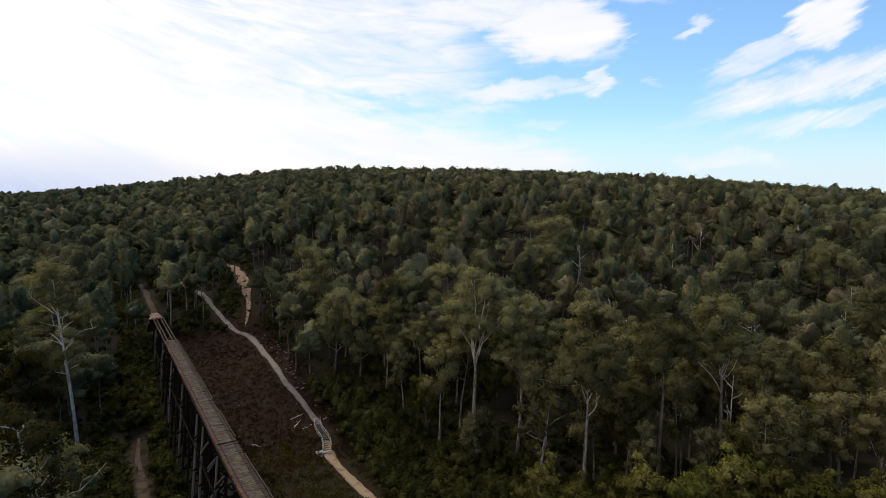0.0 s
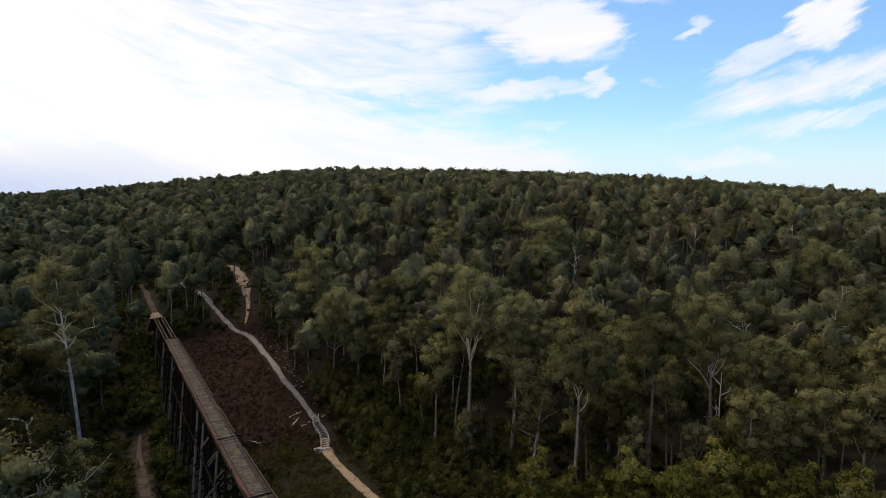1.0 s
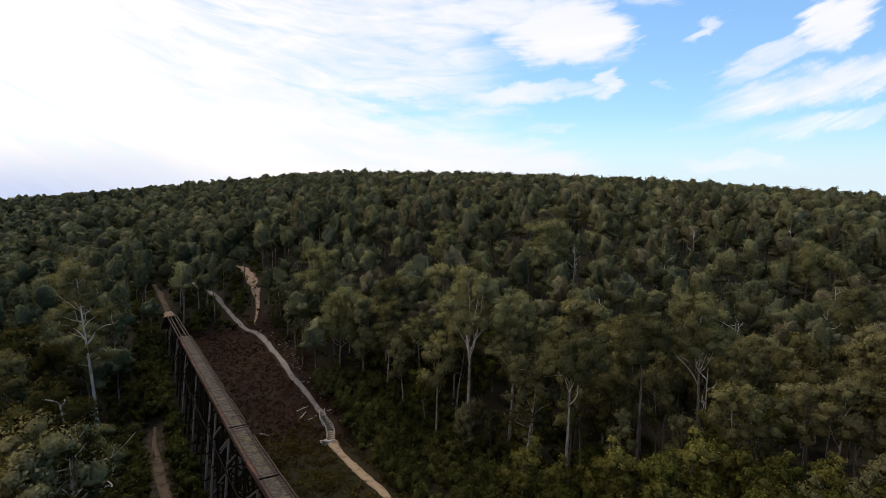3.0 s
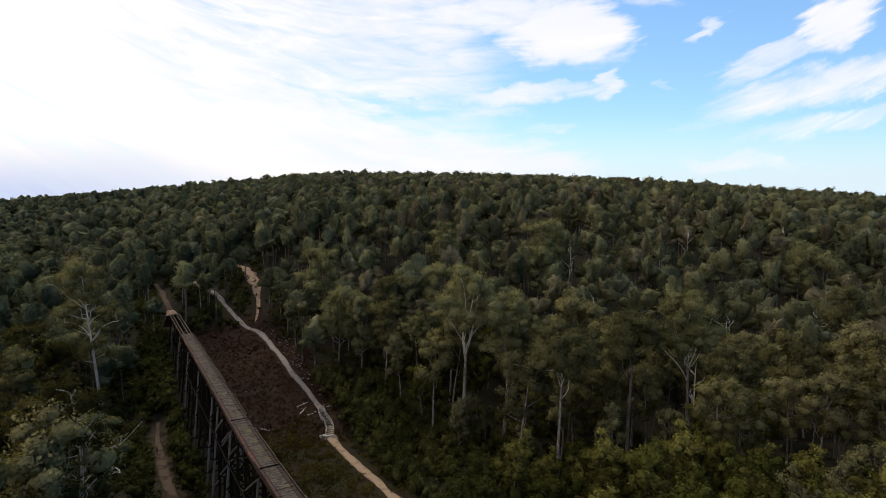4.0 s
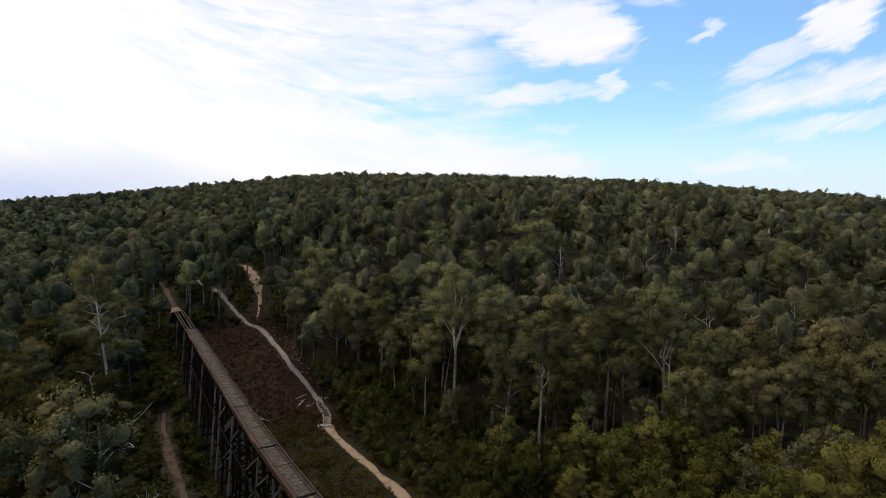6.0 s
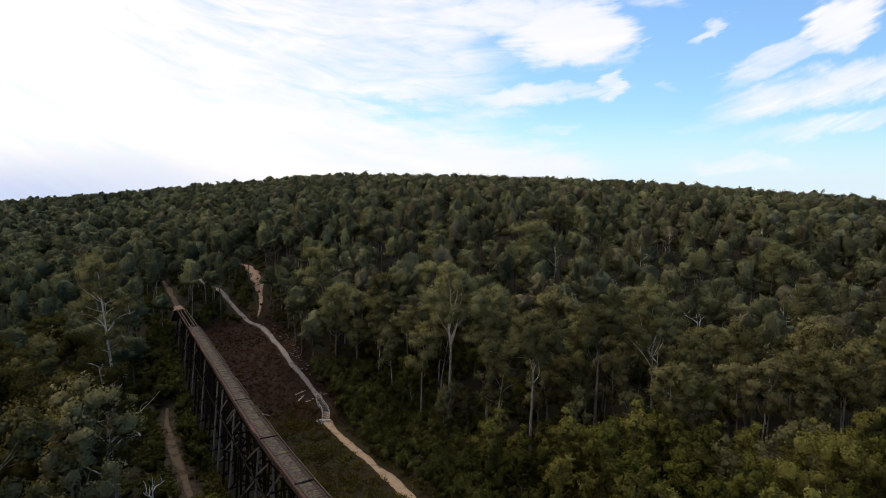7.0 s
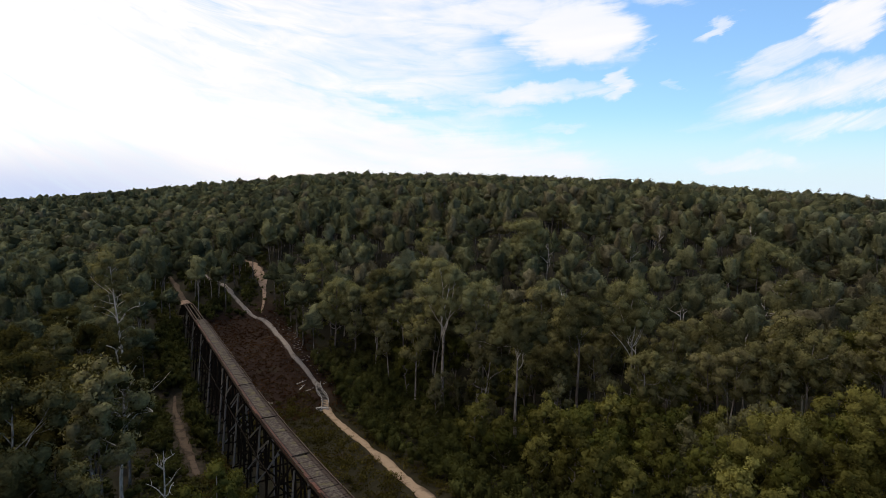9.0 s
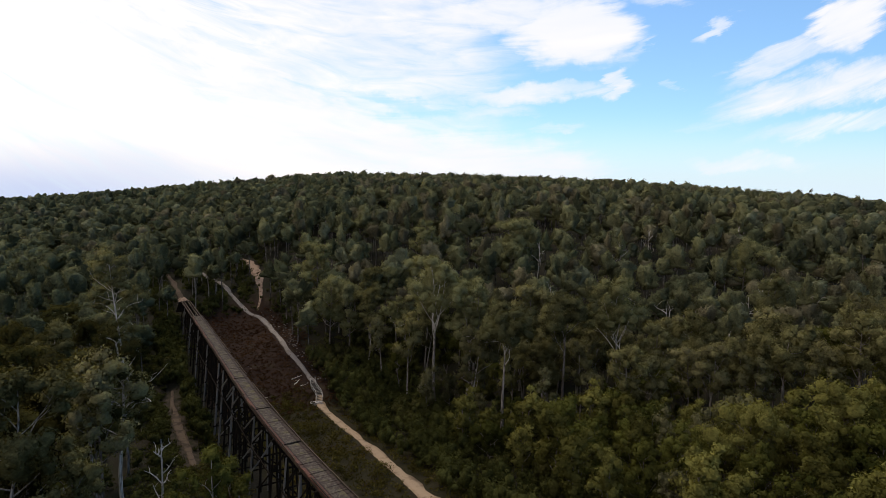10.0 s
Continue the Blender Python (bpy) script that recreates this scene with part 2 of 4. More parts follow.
# ---- the ground ----
BX, BY, UX, UY = -22.4, 65.4, -0.523, 0.852          # a point of the bridge's centre line and its direction


def along(x, y):
    return (x - BX) * UX + (y - BY) * UY


def across(x, y):
    return (x - BX) * UY - (y - BY) * UX


def ground_z(x, y):
    """Height of the ground: a creek valley, the hill beyond it, the near bank."""
    x, y = np.asarray(x, float), np.asarray(y, float)
    s, n = along(x, y), across(x, y)
    rise = 1 - np.exp(-np.maximum(y - 122, 0) ** 1.15 / 260)
    left = 160 + 2.1 * 40 * np.log1p(np.exp(np.clip((y - 300) / 40, -30, 30)))
    left = np.minimum(left, 670)
    side = np.where(x < 20, np.exp(-((x - 20) / left) ** 2), np.exp(-((x - 20) / 530) ** 2))
    hill = 59.5 * rise * side
    swell = 6.0 * np.exp(-((x + 130) / 140) ** 2 - ((y - 480) / 150) ** 2)
    near = 0.13 * 12 * np.log1p(np.exp(np.clip((30 - s) / 12, -40, 40))) * np.exp(-np.maximum(-s - 120, 0) / 300)
    r = np.hypot(x, y - 150)
    far = 36 * (1 - 0.32 * np.clip(-x / 400, 0, 1)) * np.clip((r - 350) / 700, 0, 1) ** 2 * np.clip(1 - hill / 50, 0, 1)
    dip = -6.0 * np.exp(-((x + 62) ** 2 + (y - 180) ** 2) / 22 ** 2)
    fall = -7 * np.clip((n - 40) / 140, 0, 1) * np.exp(-((s - 5) / 45) ** 2)
    lumps = 0.5 * np.sin(x * 0.11 + 1.3 * np.sin(y * 0.07)) * np.sin(y * 0.13 + 0.8 * np.sin(x * 0.05))
    return hill + swell + near + far + dip + fall + lumps


def ground_material():
    """Leaf litter under the forest, red-brown bracken in the clearing, thin grass by the creek."""
    m, k = material("forest_ground")
    pos = k.add("ShaderNodeNewGeometry").outputs["Position"]
    p = k.add("ShaderNodeSeparateXYZ")
    k.link(pos, p.inputs[0])
    x, y = k.math("SUBTRACT", p.outputs[0], BX), k.math("SUBTRACT", p.outputs[1], BY)
    edge = k.math("MULTIPLY", k.math("SUBTRACT", k.noise(pos, 0.12, 5.0, 0.6), 0.5), 14.0)
    s = k.math("ADD", k.math("ADD", k.math("MULTIPLY", x, UX), k.math("MULTIPLY", y, UY)), edge)
    n = k.math("ADD", k.math("SUBTRACT", k.math("MULTIPLY", x, UY), k.math("MULTIPLY", y, UX)), edge)
    fine = k.noise(pos, 1.3, 6.0, 0.7)
    mid = k.noise(pos, 0.25, 5.0, 0.6)
    litter = k.mix(fine, (0.011, 0.010, 0.006), (0.034, 0.026, 0.016))
    litter = k.mix(k.step(mid, 0.45, 0.65), litter, (0.022, 0.022, 0.010))
    bracken = k.mix(fine, (0.011, 0.006, 0.004), (0.032, 0.016, 0.010))
    bracken = k.mix(k.step(mid, 0.55, 0.7), bracken, (0.034, 0.025, 0.014))
    bracken = k.mix(k.step(k.noise(pos, 0.9, 4.0, 0.7), 0.68, 0.74), bracken, (0.13, 0.092, 0.070))
    grass = k.mix(fine, (0.010, 0.009, 0.004), (0.036, 0.029, 0.013))
    grass = k.mix(k.step(mid, 0.5, 0.7), grass, (0.024, 0.015, 0.009))
    right = k.math("MULTIPLY", k.step(n, -1.0, 3.0), k.step(n, 36.0, 30.0))
    open_far = k.math("MULTIPLY", right, k.math("MULTIPLY", k.step(s, 44.0, 54.0), k.step(s, 150.0, 132.0)))
    open_near = k.math("MULTIPLY", right, k.math("MULTIPLY", k.step(s, 58.0, 46.0), k.step(s, -90.0, -60.0)))
    colour = k.mix(open_far, litter, bracken)
    colour = k.mix(open_near, colour, grass)
    left = k.math("MULTIPLY", k.math("MULTIPLY", k.step(n, -16.0, -12.0), k.step(n, -3.0, -6.0)), k.step(k.math("ABSOLUTE", k.math("SUBTRACT", s, 50.0)), 36.0, 20.0))
    colour = k.mix(k.math("MULTIPLY", left, k.step(k.noise(pos, 0.5, 4.0, 0.7), 0.42, 0.6)), colour, (0.050, 0.037, 0.026))
    surface(k, colour, 0.95, fine, 0.8, 0.25, 0.1)
    return m


def spread(lo, fine_lo, fine_hi, hi, step, grow):
    """Grid lines: even between fine_lo and fine_hi, ever wider outside."""
    mids = list(np.arange(fine_lo, fine_hi + 0.1, step))
    up, d = [], step
    while (up[-1] if up else mids[-1]) < hi:
        d *= grow
        up.append((up[-1] if up else mids[-1]) + d)
    down, d = [], step
    while (down[-1] if down else mids[0]) > lo:
        d *= grow
        down.append((down[-1] if down else mids[0]) - d)
    return np.array(down[::-1] + mids + up)


def mesh_object(name, verts, faces, mat, parent=None, smooth=False, normals=None):
    """An object from arrays of corners and of faces that all have the same number of corners."""
    verts, faces = np.asarray(verts, np.float32), np.asarray(faces, np.int32)
    me = bpy.data.meshes.new(name)
    me.vertices.add(len(verts))
    me.vertices.foreach_set("co", verts.ravel())
    count, corners = faces.shape
    me.loops.add(count * corners)
    me.loops.foreach_set("vertex_index", faces.ravel())
    me.polygons.add(count)
    me.polygons.foreach_set("loop_start", np.arange(0, count * corners, corners, dtype=np.int32))
    if smooth:
        me.polygons.foreach_set("use_smooth", np.ones(count, bool))
    me.materials.append(mat)
    me.update(calc_edges=True)
    if normals is not None:
        me.normals_split_custom_set_from_vertices(np.asarray(normals, np.float32))
    ob = new(name, me)
    ob.parent = parent
    return ob


gx = spread(-4200, -150, 200, 4200, 3.0, 1.10)
gy = spread(-1500, -40, 290, 4400, 3.0, 1.10)
X, Y = np.meshgrid(gx, gy)
Z = ground_z(X, Y)
rng = np.random.default_rng(5)
Z = Z + rng.normal(0, 0.03, Z.shape) * (np.hypot(X, Y) < 350)
ids = np.arange(X.size).reshape(X.shape)
quads = np.stack([ids[:-1, :-1], ids[:-1, 1:], ids[1:, 1:], ids[1:, :-1]], -1).reshape(-1, 4)
tagged(mesh_object("ground", np.stack([X, Y, Z], -1).reshape(-1, 3), quads, ground_material(), smooth=True),
       "leaf-littered valley floor and hillside with a bracken clearing", "ground", kind="structure")


def smooth_line(points, step=1.5):
    """A Catmull-Rom line through plan points, at even steps."""
    p = np.array([points[0]] + list(points) + [points[-1]], float)
    out = []
    for i in range(1, len(p) - 2):
        a, b, c, d = p[i - 1:i + 3]
        m = max(2, int(np.linalg.norm(c - b) / step))
        for t in np.arange(m) / m:
            out.append(0.5 * (2 * b + (c - a) * t + (2 * a - 5 * b + 4 * c - d) * t * t + (3 * b - a - 3 * c + d) * t ** 3))
    return np.array(out + [p[-1]])


def ribbon(name, points, widths, mat, label, lift=0.2, seed=1):
    """A trodden way draped over the ground, with uneven edges."""
    line = smooth_line(points)
    r = np.random.default_rng(seed)
    tan = np.gradient(line, axis=0)
    tan /= np.linalg.norm(tan, axis=1)[:, None]
    side = np.stack([tan[:, 1], -tan[:, 0]], 1)
    w = np.interp(np.linspace(0, 1, len(line)), np.linspace(0, 1, len(widths)), widths)
    verts, cols = [], np.array([-1.15, -1.0, -0.5, 0.0, 0.5, 1.0, 1.15])
    for c in cols:
        jit = np.convolve(r.normal(0, 0.26, len(line)), np.ones(4) / 4, 'same') * (abs(c) > 0.9) * w
        q = line + side * (c * w / 2 + jit)[:, None]
        z = ground_z(q[:, 0], q[:, 1]) + (lift if abs(c) < 1.1 else -0.25)
        verts.append(np.column_stack([q, z]))
    verts = np.stack(verts, 1)
    ids = np.arange(verts.shape[0] * verts.shape[1]).reshape(verts.shape[:2])
    quads = np.stack([ids[:-1, :-1], ids[1:, :-1], ids[1:, 1:], ids[:-1, 1:]], -1).reshape(-1, 4)
    return tagged(mesh_object(name, verts.reshape(-1, 3), quads, mat, smooth=True), label, "path", kind="structure")


def dirt_material(name, a, b, c):
    m, k = material(name)
    pos = k.add("ShaderNodeNewGeometry").outputs["Position"]
    n1, n2 = k.noise(pos, 0.5, 5.0, 0.6), k.noise(pos, 4.0, 5.0, 0.7)
    colour = k.mix(n2, a, b)
    colour = k.mix(k.step(n1, 0.5, 0.7), colour, c)
    surface(k, colour, 0.95, n2, 0.4, 0.05, 0.1)
    return m


SAND = dirt_material("sandy_gravel", (0.24, 0.165, 0.105), (0.34, 0.245, 0.162), (0.17, 0.115, 0.072))
STONE_DUST = dirt_material("pale_crushed_rock", (0.14, 0.115, 0.098), (0.27, 0.235, 0.21), (0.10, 0.078, 0.064))
CLAY = dirt_material("orange_clay", (0.20, 0.130, 0.088), (0.36, 0.255, 0.185), (0.10, 0.062, 0.042))
DULL_EARTH = dirt_material("dull_earth", (0.050, 0.036, 0.026), (0.125, 0.088, 0.062), (0.036, 0.026, 0.018))

TRAIL = [(58, -22), (34, 20), (20, 44), (8.7, 61.3), (1.3, 74.7), (-8.7, 93.6), (-19.6, 112.9), (-25.9, 123.3), (-26.3, 126.2)]
TRAIL_UP = [(-25.8, 124.2), (-26.4, 127.5), (-29.4, 131.8), (-36.8, 142.4), (-43.5, 150.9), (-54.0, 169.8), (-62.8, 183.5), (-68.8, 187.4), (-74.5, 192.6), (-83.6, 203.7), (-97.9, 222.2), (-107.6, 233.8), (-122.9, 253.5), (-133.7, 266.6), (-145.1, 277.9), (-153.1, 286.7), (-172.3, 303.0), (-186, 313.4), (-203.7, 329.5)]
CLAY_BANK = [(-67.0, 190), (-69.2, 200.1), (-73.4, 211), (-82.0, 229.5), (-93.0, 247.5), (-106, 266)]
OLD_LINE = [(-96, 188), (-97.8, 191.8), (-106, 205), (-116.1, 221.3), (-132.1, 245.8), (-140, 258)]
LEFT_TRACK = [(-42, 81), (-47.4, 89.8), (-56, 102.5), (-60.3, 109.5), (-66, 119), (-70, 127)]
ribbon("path", TRAIL, [2.2, 2.2, 2.1, 2.0, 1.9], SAND, "sandy walking trail worn through scrub", seed=1)
ribbon("path", TRAIL_UP[2:], [1.2, 1.4, 1.5, 1.7, 1.9, 2.0, 2.4, 2.6], STONE_DUST, "pale crushed-rock trail climbing the hillside", seed=2)
ribbon("path", CLAY_BANK, [0.5, 1.5, 4.6, 4.8, 2.6, 1.2], CLAY, "orange clay bank beside the trail", seed=3)
ribbon("path", OLD_LINE, [2.0, 1.9, 1.7, 1.5, 1.4, 1.4], DULL_EARTH, "old railway formation of bare clay", seed=4)
ribbon("path", LEFT_TRACK, [0.9, 1.3, 1.6, 1.6, 1.2, 0.7], DULL_EARTH, "dull earth track beside the trestle", seed=5)


# ---- trees ----
def tube(points, radii, sides=6):
    """Corners and quads of a tapering tube along points."""
    p = np.asarray(points, float)
    tan = np.gradient(p, axis=0)
    tan /= np.linalg.norm(tan, axis=1)[:, None] + 1e-9
    ref = np.where(np.abs(tan[:, :1]) < 0.9, np.array([[1.0, 0, 0]]), np.array([[0, 1.0, 0]]))
    a = np.cross(tan, ref)
    a /= np.linalg.norm(a, axis=1)[:, None]
    b = np.cross(tan, a)
    ang = np.linspace(0, 2 * np.pi, sides, endpoint=False)
    ring = a[:, None] * np.cos(ang)[None, :, None] + b[:, None] * np.sin(ang)[None, :, None]
    verts = p[:, None] + ring * np.asarray(radii, float)[:, None, None]
    ids = np.arange(len(p) * sides).reshape(len(p), sides)
    nxt = np.roll(ids, -1, 1)
    return verts.reshape(-1, 3), np.stack([ids[:-1], nxt[:-1], nxt[1:], ids[1:]], -1).reshape(-1, 4)


def join(pieces):
    verts, faces, base = [], [], 0
    for v, f in pieces:
        verts.append(v)
        faces.append(f + base)
        base += len(v)
    return np.concatenate(verts), np.concatenate(faces)


def bent(r, a, b, wobble, m=5):
    """A softly crooked line from a to b."""
    t = np.linspace(0, 1, m)[:, None]
    p = np.asarray(a) * (1 - t) + np.asarray(b) * t
    return p + r.normal(0, wobble, 3) * np.sin(t * np.pi) + r.normal(0, wobble * 0.7, 3) * np.sin(2 * t * np.pi)


def leaf_sprays(r, centre, normal, size, tousled=0.34):
    """Pointed leaf sprays: one slim triangle for each centre."""
    m = len(centre)
    n = normal / (np.linalg.norm(normal, axis=1)[:, None] + 1e-9) + r.normal(0, 0.5, (m, 3))
    n /= np.linalg.norm(n, axis=1)[:, None] + 1e-9
    t = np.cross(n, r.normal(0, 1, (m, 3)))
    t /= np.linalg.norm(t, axis=1)[:, None] + 1e-9
    b = np.cross(n, t)
    s = (size * r.uniform(0.65, 1.35, m))[:, None]
    v = np.stack([centre + t * s * 0.62, centre - t * s * 0.38 + b * s * 0.40, centre - t * s * 0.38 - b * s * 0.40], 1)
    soft = normal + r.normal(0, tousled, (m, 3))
    soft /= np.linalg.norm(soft, axis=1)[:, None] + 1e-9
    return v.reshape(-1, 3), np.arange(m * 3).reshape(m, 3), np.repeat(soft, 3, 0)


G = (1 + 5 ** 0.5) / 2
ICO_V = np.array([(-1, G, 0), (1, G, 0), (-1, -G, 0), (1, -G, 0), (0, -1, G), (0, 1, G), (0, -1, -G), (0, 1, -G), (G, 0, -1), (G, 0, 1), (-G, 0, -1), (-G, 0, 1)]) / math.hypot(1, G)
ICO_F = np.array([(a, b, c) for a in range(12) for b in range(a + 1, 12) for c in range(b + 1, 12)
                  if max(np.linalg.norm(ICO_V[a] - ICO_V[b]), np.linalg.norm(ICO_V[b] - ICO_V[c]), np.linalg.norm(ICO_V[a] - ICO_V[c])) < 1.2])
for q, (a, b, c) in enumerate(ICO_F):
    if np.dot(np.cross(ICO_V[b] - ICO_V[a], ICO_V[c] - ICO_V[a]), ICO_V[a]) < 0:
        ICO_F[q] = (a, c, b)


def finer(verts, faces):
    """A ball's triangles, each split into four."""
    v, seen, out = [tuple(p) for p in verts], {}, []
    def middle(a, b):
        key = (min(a, b), max(a, b))
        if key not in seen:
            m = np.array(v[a]) + np.array(v[b])
            v.append(tuple(m / np.linalg.norm(m)))
            seen[key] = len(v) - 1
        return seen[key]
    for a, b, c in faces:
        ab, bc, ca = middle(a, b), middle(b, c), middle(c, a)
        out += [(a, ab, ca), (b, bc, ab), (c, ca, bc), (ab, bc, ca)]
    return np.array(v), np.array(out)


BALLS = [(ICO_V, ICO_F)]
for _ in range(3):
    BALLS.append(finer(*BALLS[-1]))


def lumps(d, seed):
    """Uneven swelling over directions d, about -1 to 1."""
    r = np.random.default_rng(seed)
    total = np.zeros(len(d))
    for f, a in ((2.6, 0.45), (4.7, 0.32), (8.0, 0.22)):
        w = r.normal(0, 1, (3, 3))
        w *= f / np.linalg.norm(w, axis=1)[:, None]
        total += a * np.sin(d @ w.T + r.uniform(0, 6.28, 3)).mean(1) * 1.7
    return total


def clump_leaves(r, clumps, per_area, size, core=0.58, level=1):
    """Leaves round uneven, tilted clumps, each on a dense lumpy heart."""
    cs, ns = [], []
    hv, hf, hn, base = [], [], [], 0
    for c, rad, flat in clumps:
        ball_v, ball_f = BALLS[level if rad > 1.15 else 0]
        m = max(6, int(per_area * rad * rad))
        d = r.normal(0, 1, (m, 3))
        d /= np.linalg.norm(d, axis=1)[:, None]
        d[:, 2] = np.where((d[:, 2] < -0.3) & (r.random(m) < 0.6), -d[:, 2], d[:, 2])
        turn, tilt = r.uniform(0, 6.28), r.normal(0, 0.35)
        axes = np.array([r.uniform(0.85, 1.35), r.uniform(0.75, 1.15), flat * r.uniform(0.8, 1.15)])
        rz = np.array([[math.cos(turn), -math.sin(turn), 0], [math.sin(turn), math.cos(turn), 0], [0, 0, 1]])
        ry = np.array([[math.cos(tilt), 0, math.sin(tilt)], [0, 1, 0], [-math.sin(tilt), 0, math.cos(tilt)]])
        shape = rz @ ry @ np.diag(axes)
        own = int(r.integers(1 << 30))
        swell = 1 + 0.46 * lumps(d, own)
        q = rad * swell * (0.56 + 0.58 * r.random(m) ** 1.2)
        cs.append(np.asarray(c) + (d * q[:, None]) @ shape.T)
        ns.append(d @ (rz @ ry).T)
        if core:
            swell = 1 + 0.50 * lumps(ball_v, own)
            hv.append(np.asarray(c) + (ball_v * (rad * core * swell * r.uniform(0.94, 1.06, len(ball_v)))[:, None]) @ shape.T)
            hf.append(ball_f + base)
            hn.append(ball_v @ (rz @ ry).T)
            base += len(ball_v)
    v, f, n = leaf_sprays(r, np.concatenate(cs), np.concatenate(ns), size)
    if core:
        f = np.concatenate([f, np.concatenate(hf) + len(v)])
        v, n = np.concatenate([v] + hv), np.concatenate([n] + hn)
    return v, f, n


def billowing_crown(r, clumps, heart, level, sprays, size):
    """A far crown: one skin over all its clumps, as seen from its heart, with loose sprays upon it."""
    d, f = BALLS[level]
    heart = np.asarray(heart, float)
    out = np.full(len(d), 1.3)
    for c, rad, flat in clumps:
        o = np.asarray(c) - heart
        b = d @ o
        q = b * b - (o @ o - rad * rad)
        out = np.maximum(out, np.where(q > 0, b + np.sqrt(np.maximum(q, 0)), 0))
    out *= 0.90 + 0.12 * lumps(d, int(r.integers(1 << 30))) + 0.10 * lumps(d * 2.6, int(r.integers(1 << 30))) + r.normal(0, 0.06, len(d))
    out *= np.where(d[:, 2] < -0.35, 0.75, 1.0)
    v = heart + d * out[:, None]
    fn = np.cross(v[f[:, 1]] - v[f[:, 0]], v[f[:, 2]] - v[f[:, 0]])
    vn = np.zeros_like(v)
    for j in range(3):
        np.add.at(vn, f[:, j], fn)
    vn /= np.linalg.norm(vn, axis=1)[:, None] + 1e-9
    vn = vn * 0.85 + d * 0.15
    vn /= np.linalg.norm(vn, axis=1)[:, None]
    area = np.linalg.norm(fn, axis=1) * (fn[:, 2] > -0.3 * np.linalg.norm(fn, axis=1))
    pick = r.choice(len(f), sprays, p=area / area.sum())
    w = r.dirichlet((1, 1, 1), sprays)[:, :, None]
    at = (v[f[pick]] * w).sum(1)
    nn = (vn[f[pick]] * w).sum(1)
    lv, lf, ln = leaf_sprays(r, at + nn * (r.random(sprays) ** 1.5 * 1.7 * size)[:, None], nn, size, 0.5)
    return np.concatenate([v, lv]), np.concatenate([f, lf + len(v)]), np.concatenate([vn, ln])


def domed(leaves, heart, share):
    """Leaves that turn partly with their clump and partly with the whole crown."""
    v, f, n = leaves
    d = v - np.asarray(heart)
    d /= np.linalg.norm(d, axis=1)[:, None] + 1e-9
    n = n * (1 - share) + d * share
    return v, f, n / (np.linalg.norm(n, axis=1)[:, None] + 1e-9)


def forked(r, height, spread_r, bare, limbs, trunk, radii, per_area, size):
    """The upper part of a gum whose bole parts into pale rising limbs under an open dome of leaves."""
    k = int(round((bare + 0.04) * 8)) + 1
    trunk, radii = trunk[:k + 1], radii[:k + 1] * 1.1
    top = trunk[-1]
    rise = height - top[2]
    wood, clumps = [], []
    turn = r.uniform(0, 6.28)
    ends = []
    for i in range(limbs):
        turn += 2.4 + r.normal(0, 0.25)
        f = (i + 0.6) / limbs
        reach = spread_r * (0.28 + 0.62 * f) * r.uniform(0.85, 1.1)
        up = rise * (0.92 - 0.62 * f ** 1.6) * r.uniform(0.88, 1.05)
        root = trunk[-1] if i < 3 else trunk[-1] * (1 - 0.2 * r.random()) + trunk[-2] * 0.2 * r.random()
        root = np.array([top[0], top[1], root[2]]) if i >= 3 else top
        end = top + np.array([math.cos(turn) * reach, math.sin(turn) * reach, up])
        limb = bent(r, root, end, 0.17 * reach, 7)
        limb[1:6, :2] += np.array([math.cos(turn), math.sin(turn)]) * np.sin(np.linspace(0, np.pi, 7))[1:6, None] * 0.16 * reach
        r0 = radii[-1] * r.uniform(0.38, 0.62)
        wood.append(tube(limb, np.linspace(r0, r0 * 0.3, 7), 6))
        ends.append((end, reach))
        for j in range(4):
            q = limb[2 + j]
            side = r.normal(0, 1, 3)
            e2 = q + side * np.array([0.30, 0.30, 0.10]) * spread_r * 0.9 + np.array([0, 0, 0.10 * rise + 0.6])
            wood.append(tube(bent(r, q, e2, 0.05 * reach, 5), np.linspace(r0 * 0.42, r0 * 0.14, 5), 4))
            clumps.append((e2 + (0, 0, 0.5), r.uniform(0.21, 0.33) * spread_r, r.uniform(0.65, 0.95)))
        clumps.append((end + (0, 0, 0.3), r.uniform(0.24, 0.33) * spread_r, r.uniform(0.7, 0.95)))
        clumps.append((end + r.normal(0, 0.17, 3) * spread_r, r.uniform(0.15, 0.22) * spread_r, r.uniform(0.8, 1.1)))
    for i in range(limbs + 3):
        turn += 2.4 + r.normal(0, 0.3)
        w = spread_r * r.uniform(0.45, 0.95)
        clumps.append((top + (math.cos(turn) * w, math.sin(turn) * w, rise * r.uniform(0.22, 0.62)), r.uniform(0.16, 0.30) * spread_r, r.uniform(0.6, 0.9)))
    heart = np.mean([c for c, _, _ in clumps], axis=0) - (0, 0, 0.10 * height)
    return tube(trunk, radii, 8), join(wood), domed(clump_leaves(r, clumps, per_area, size), heart, 0.42)


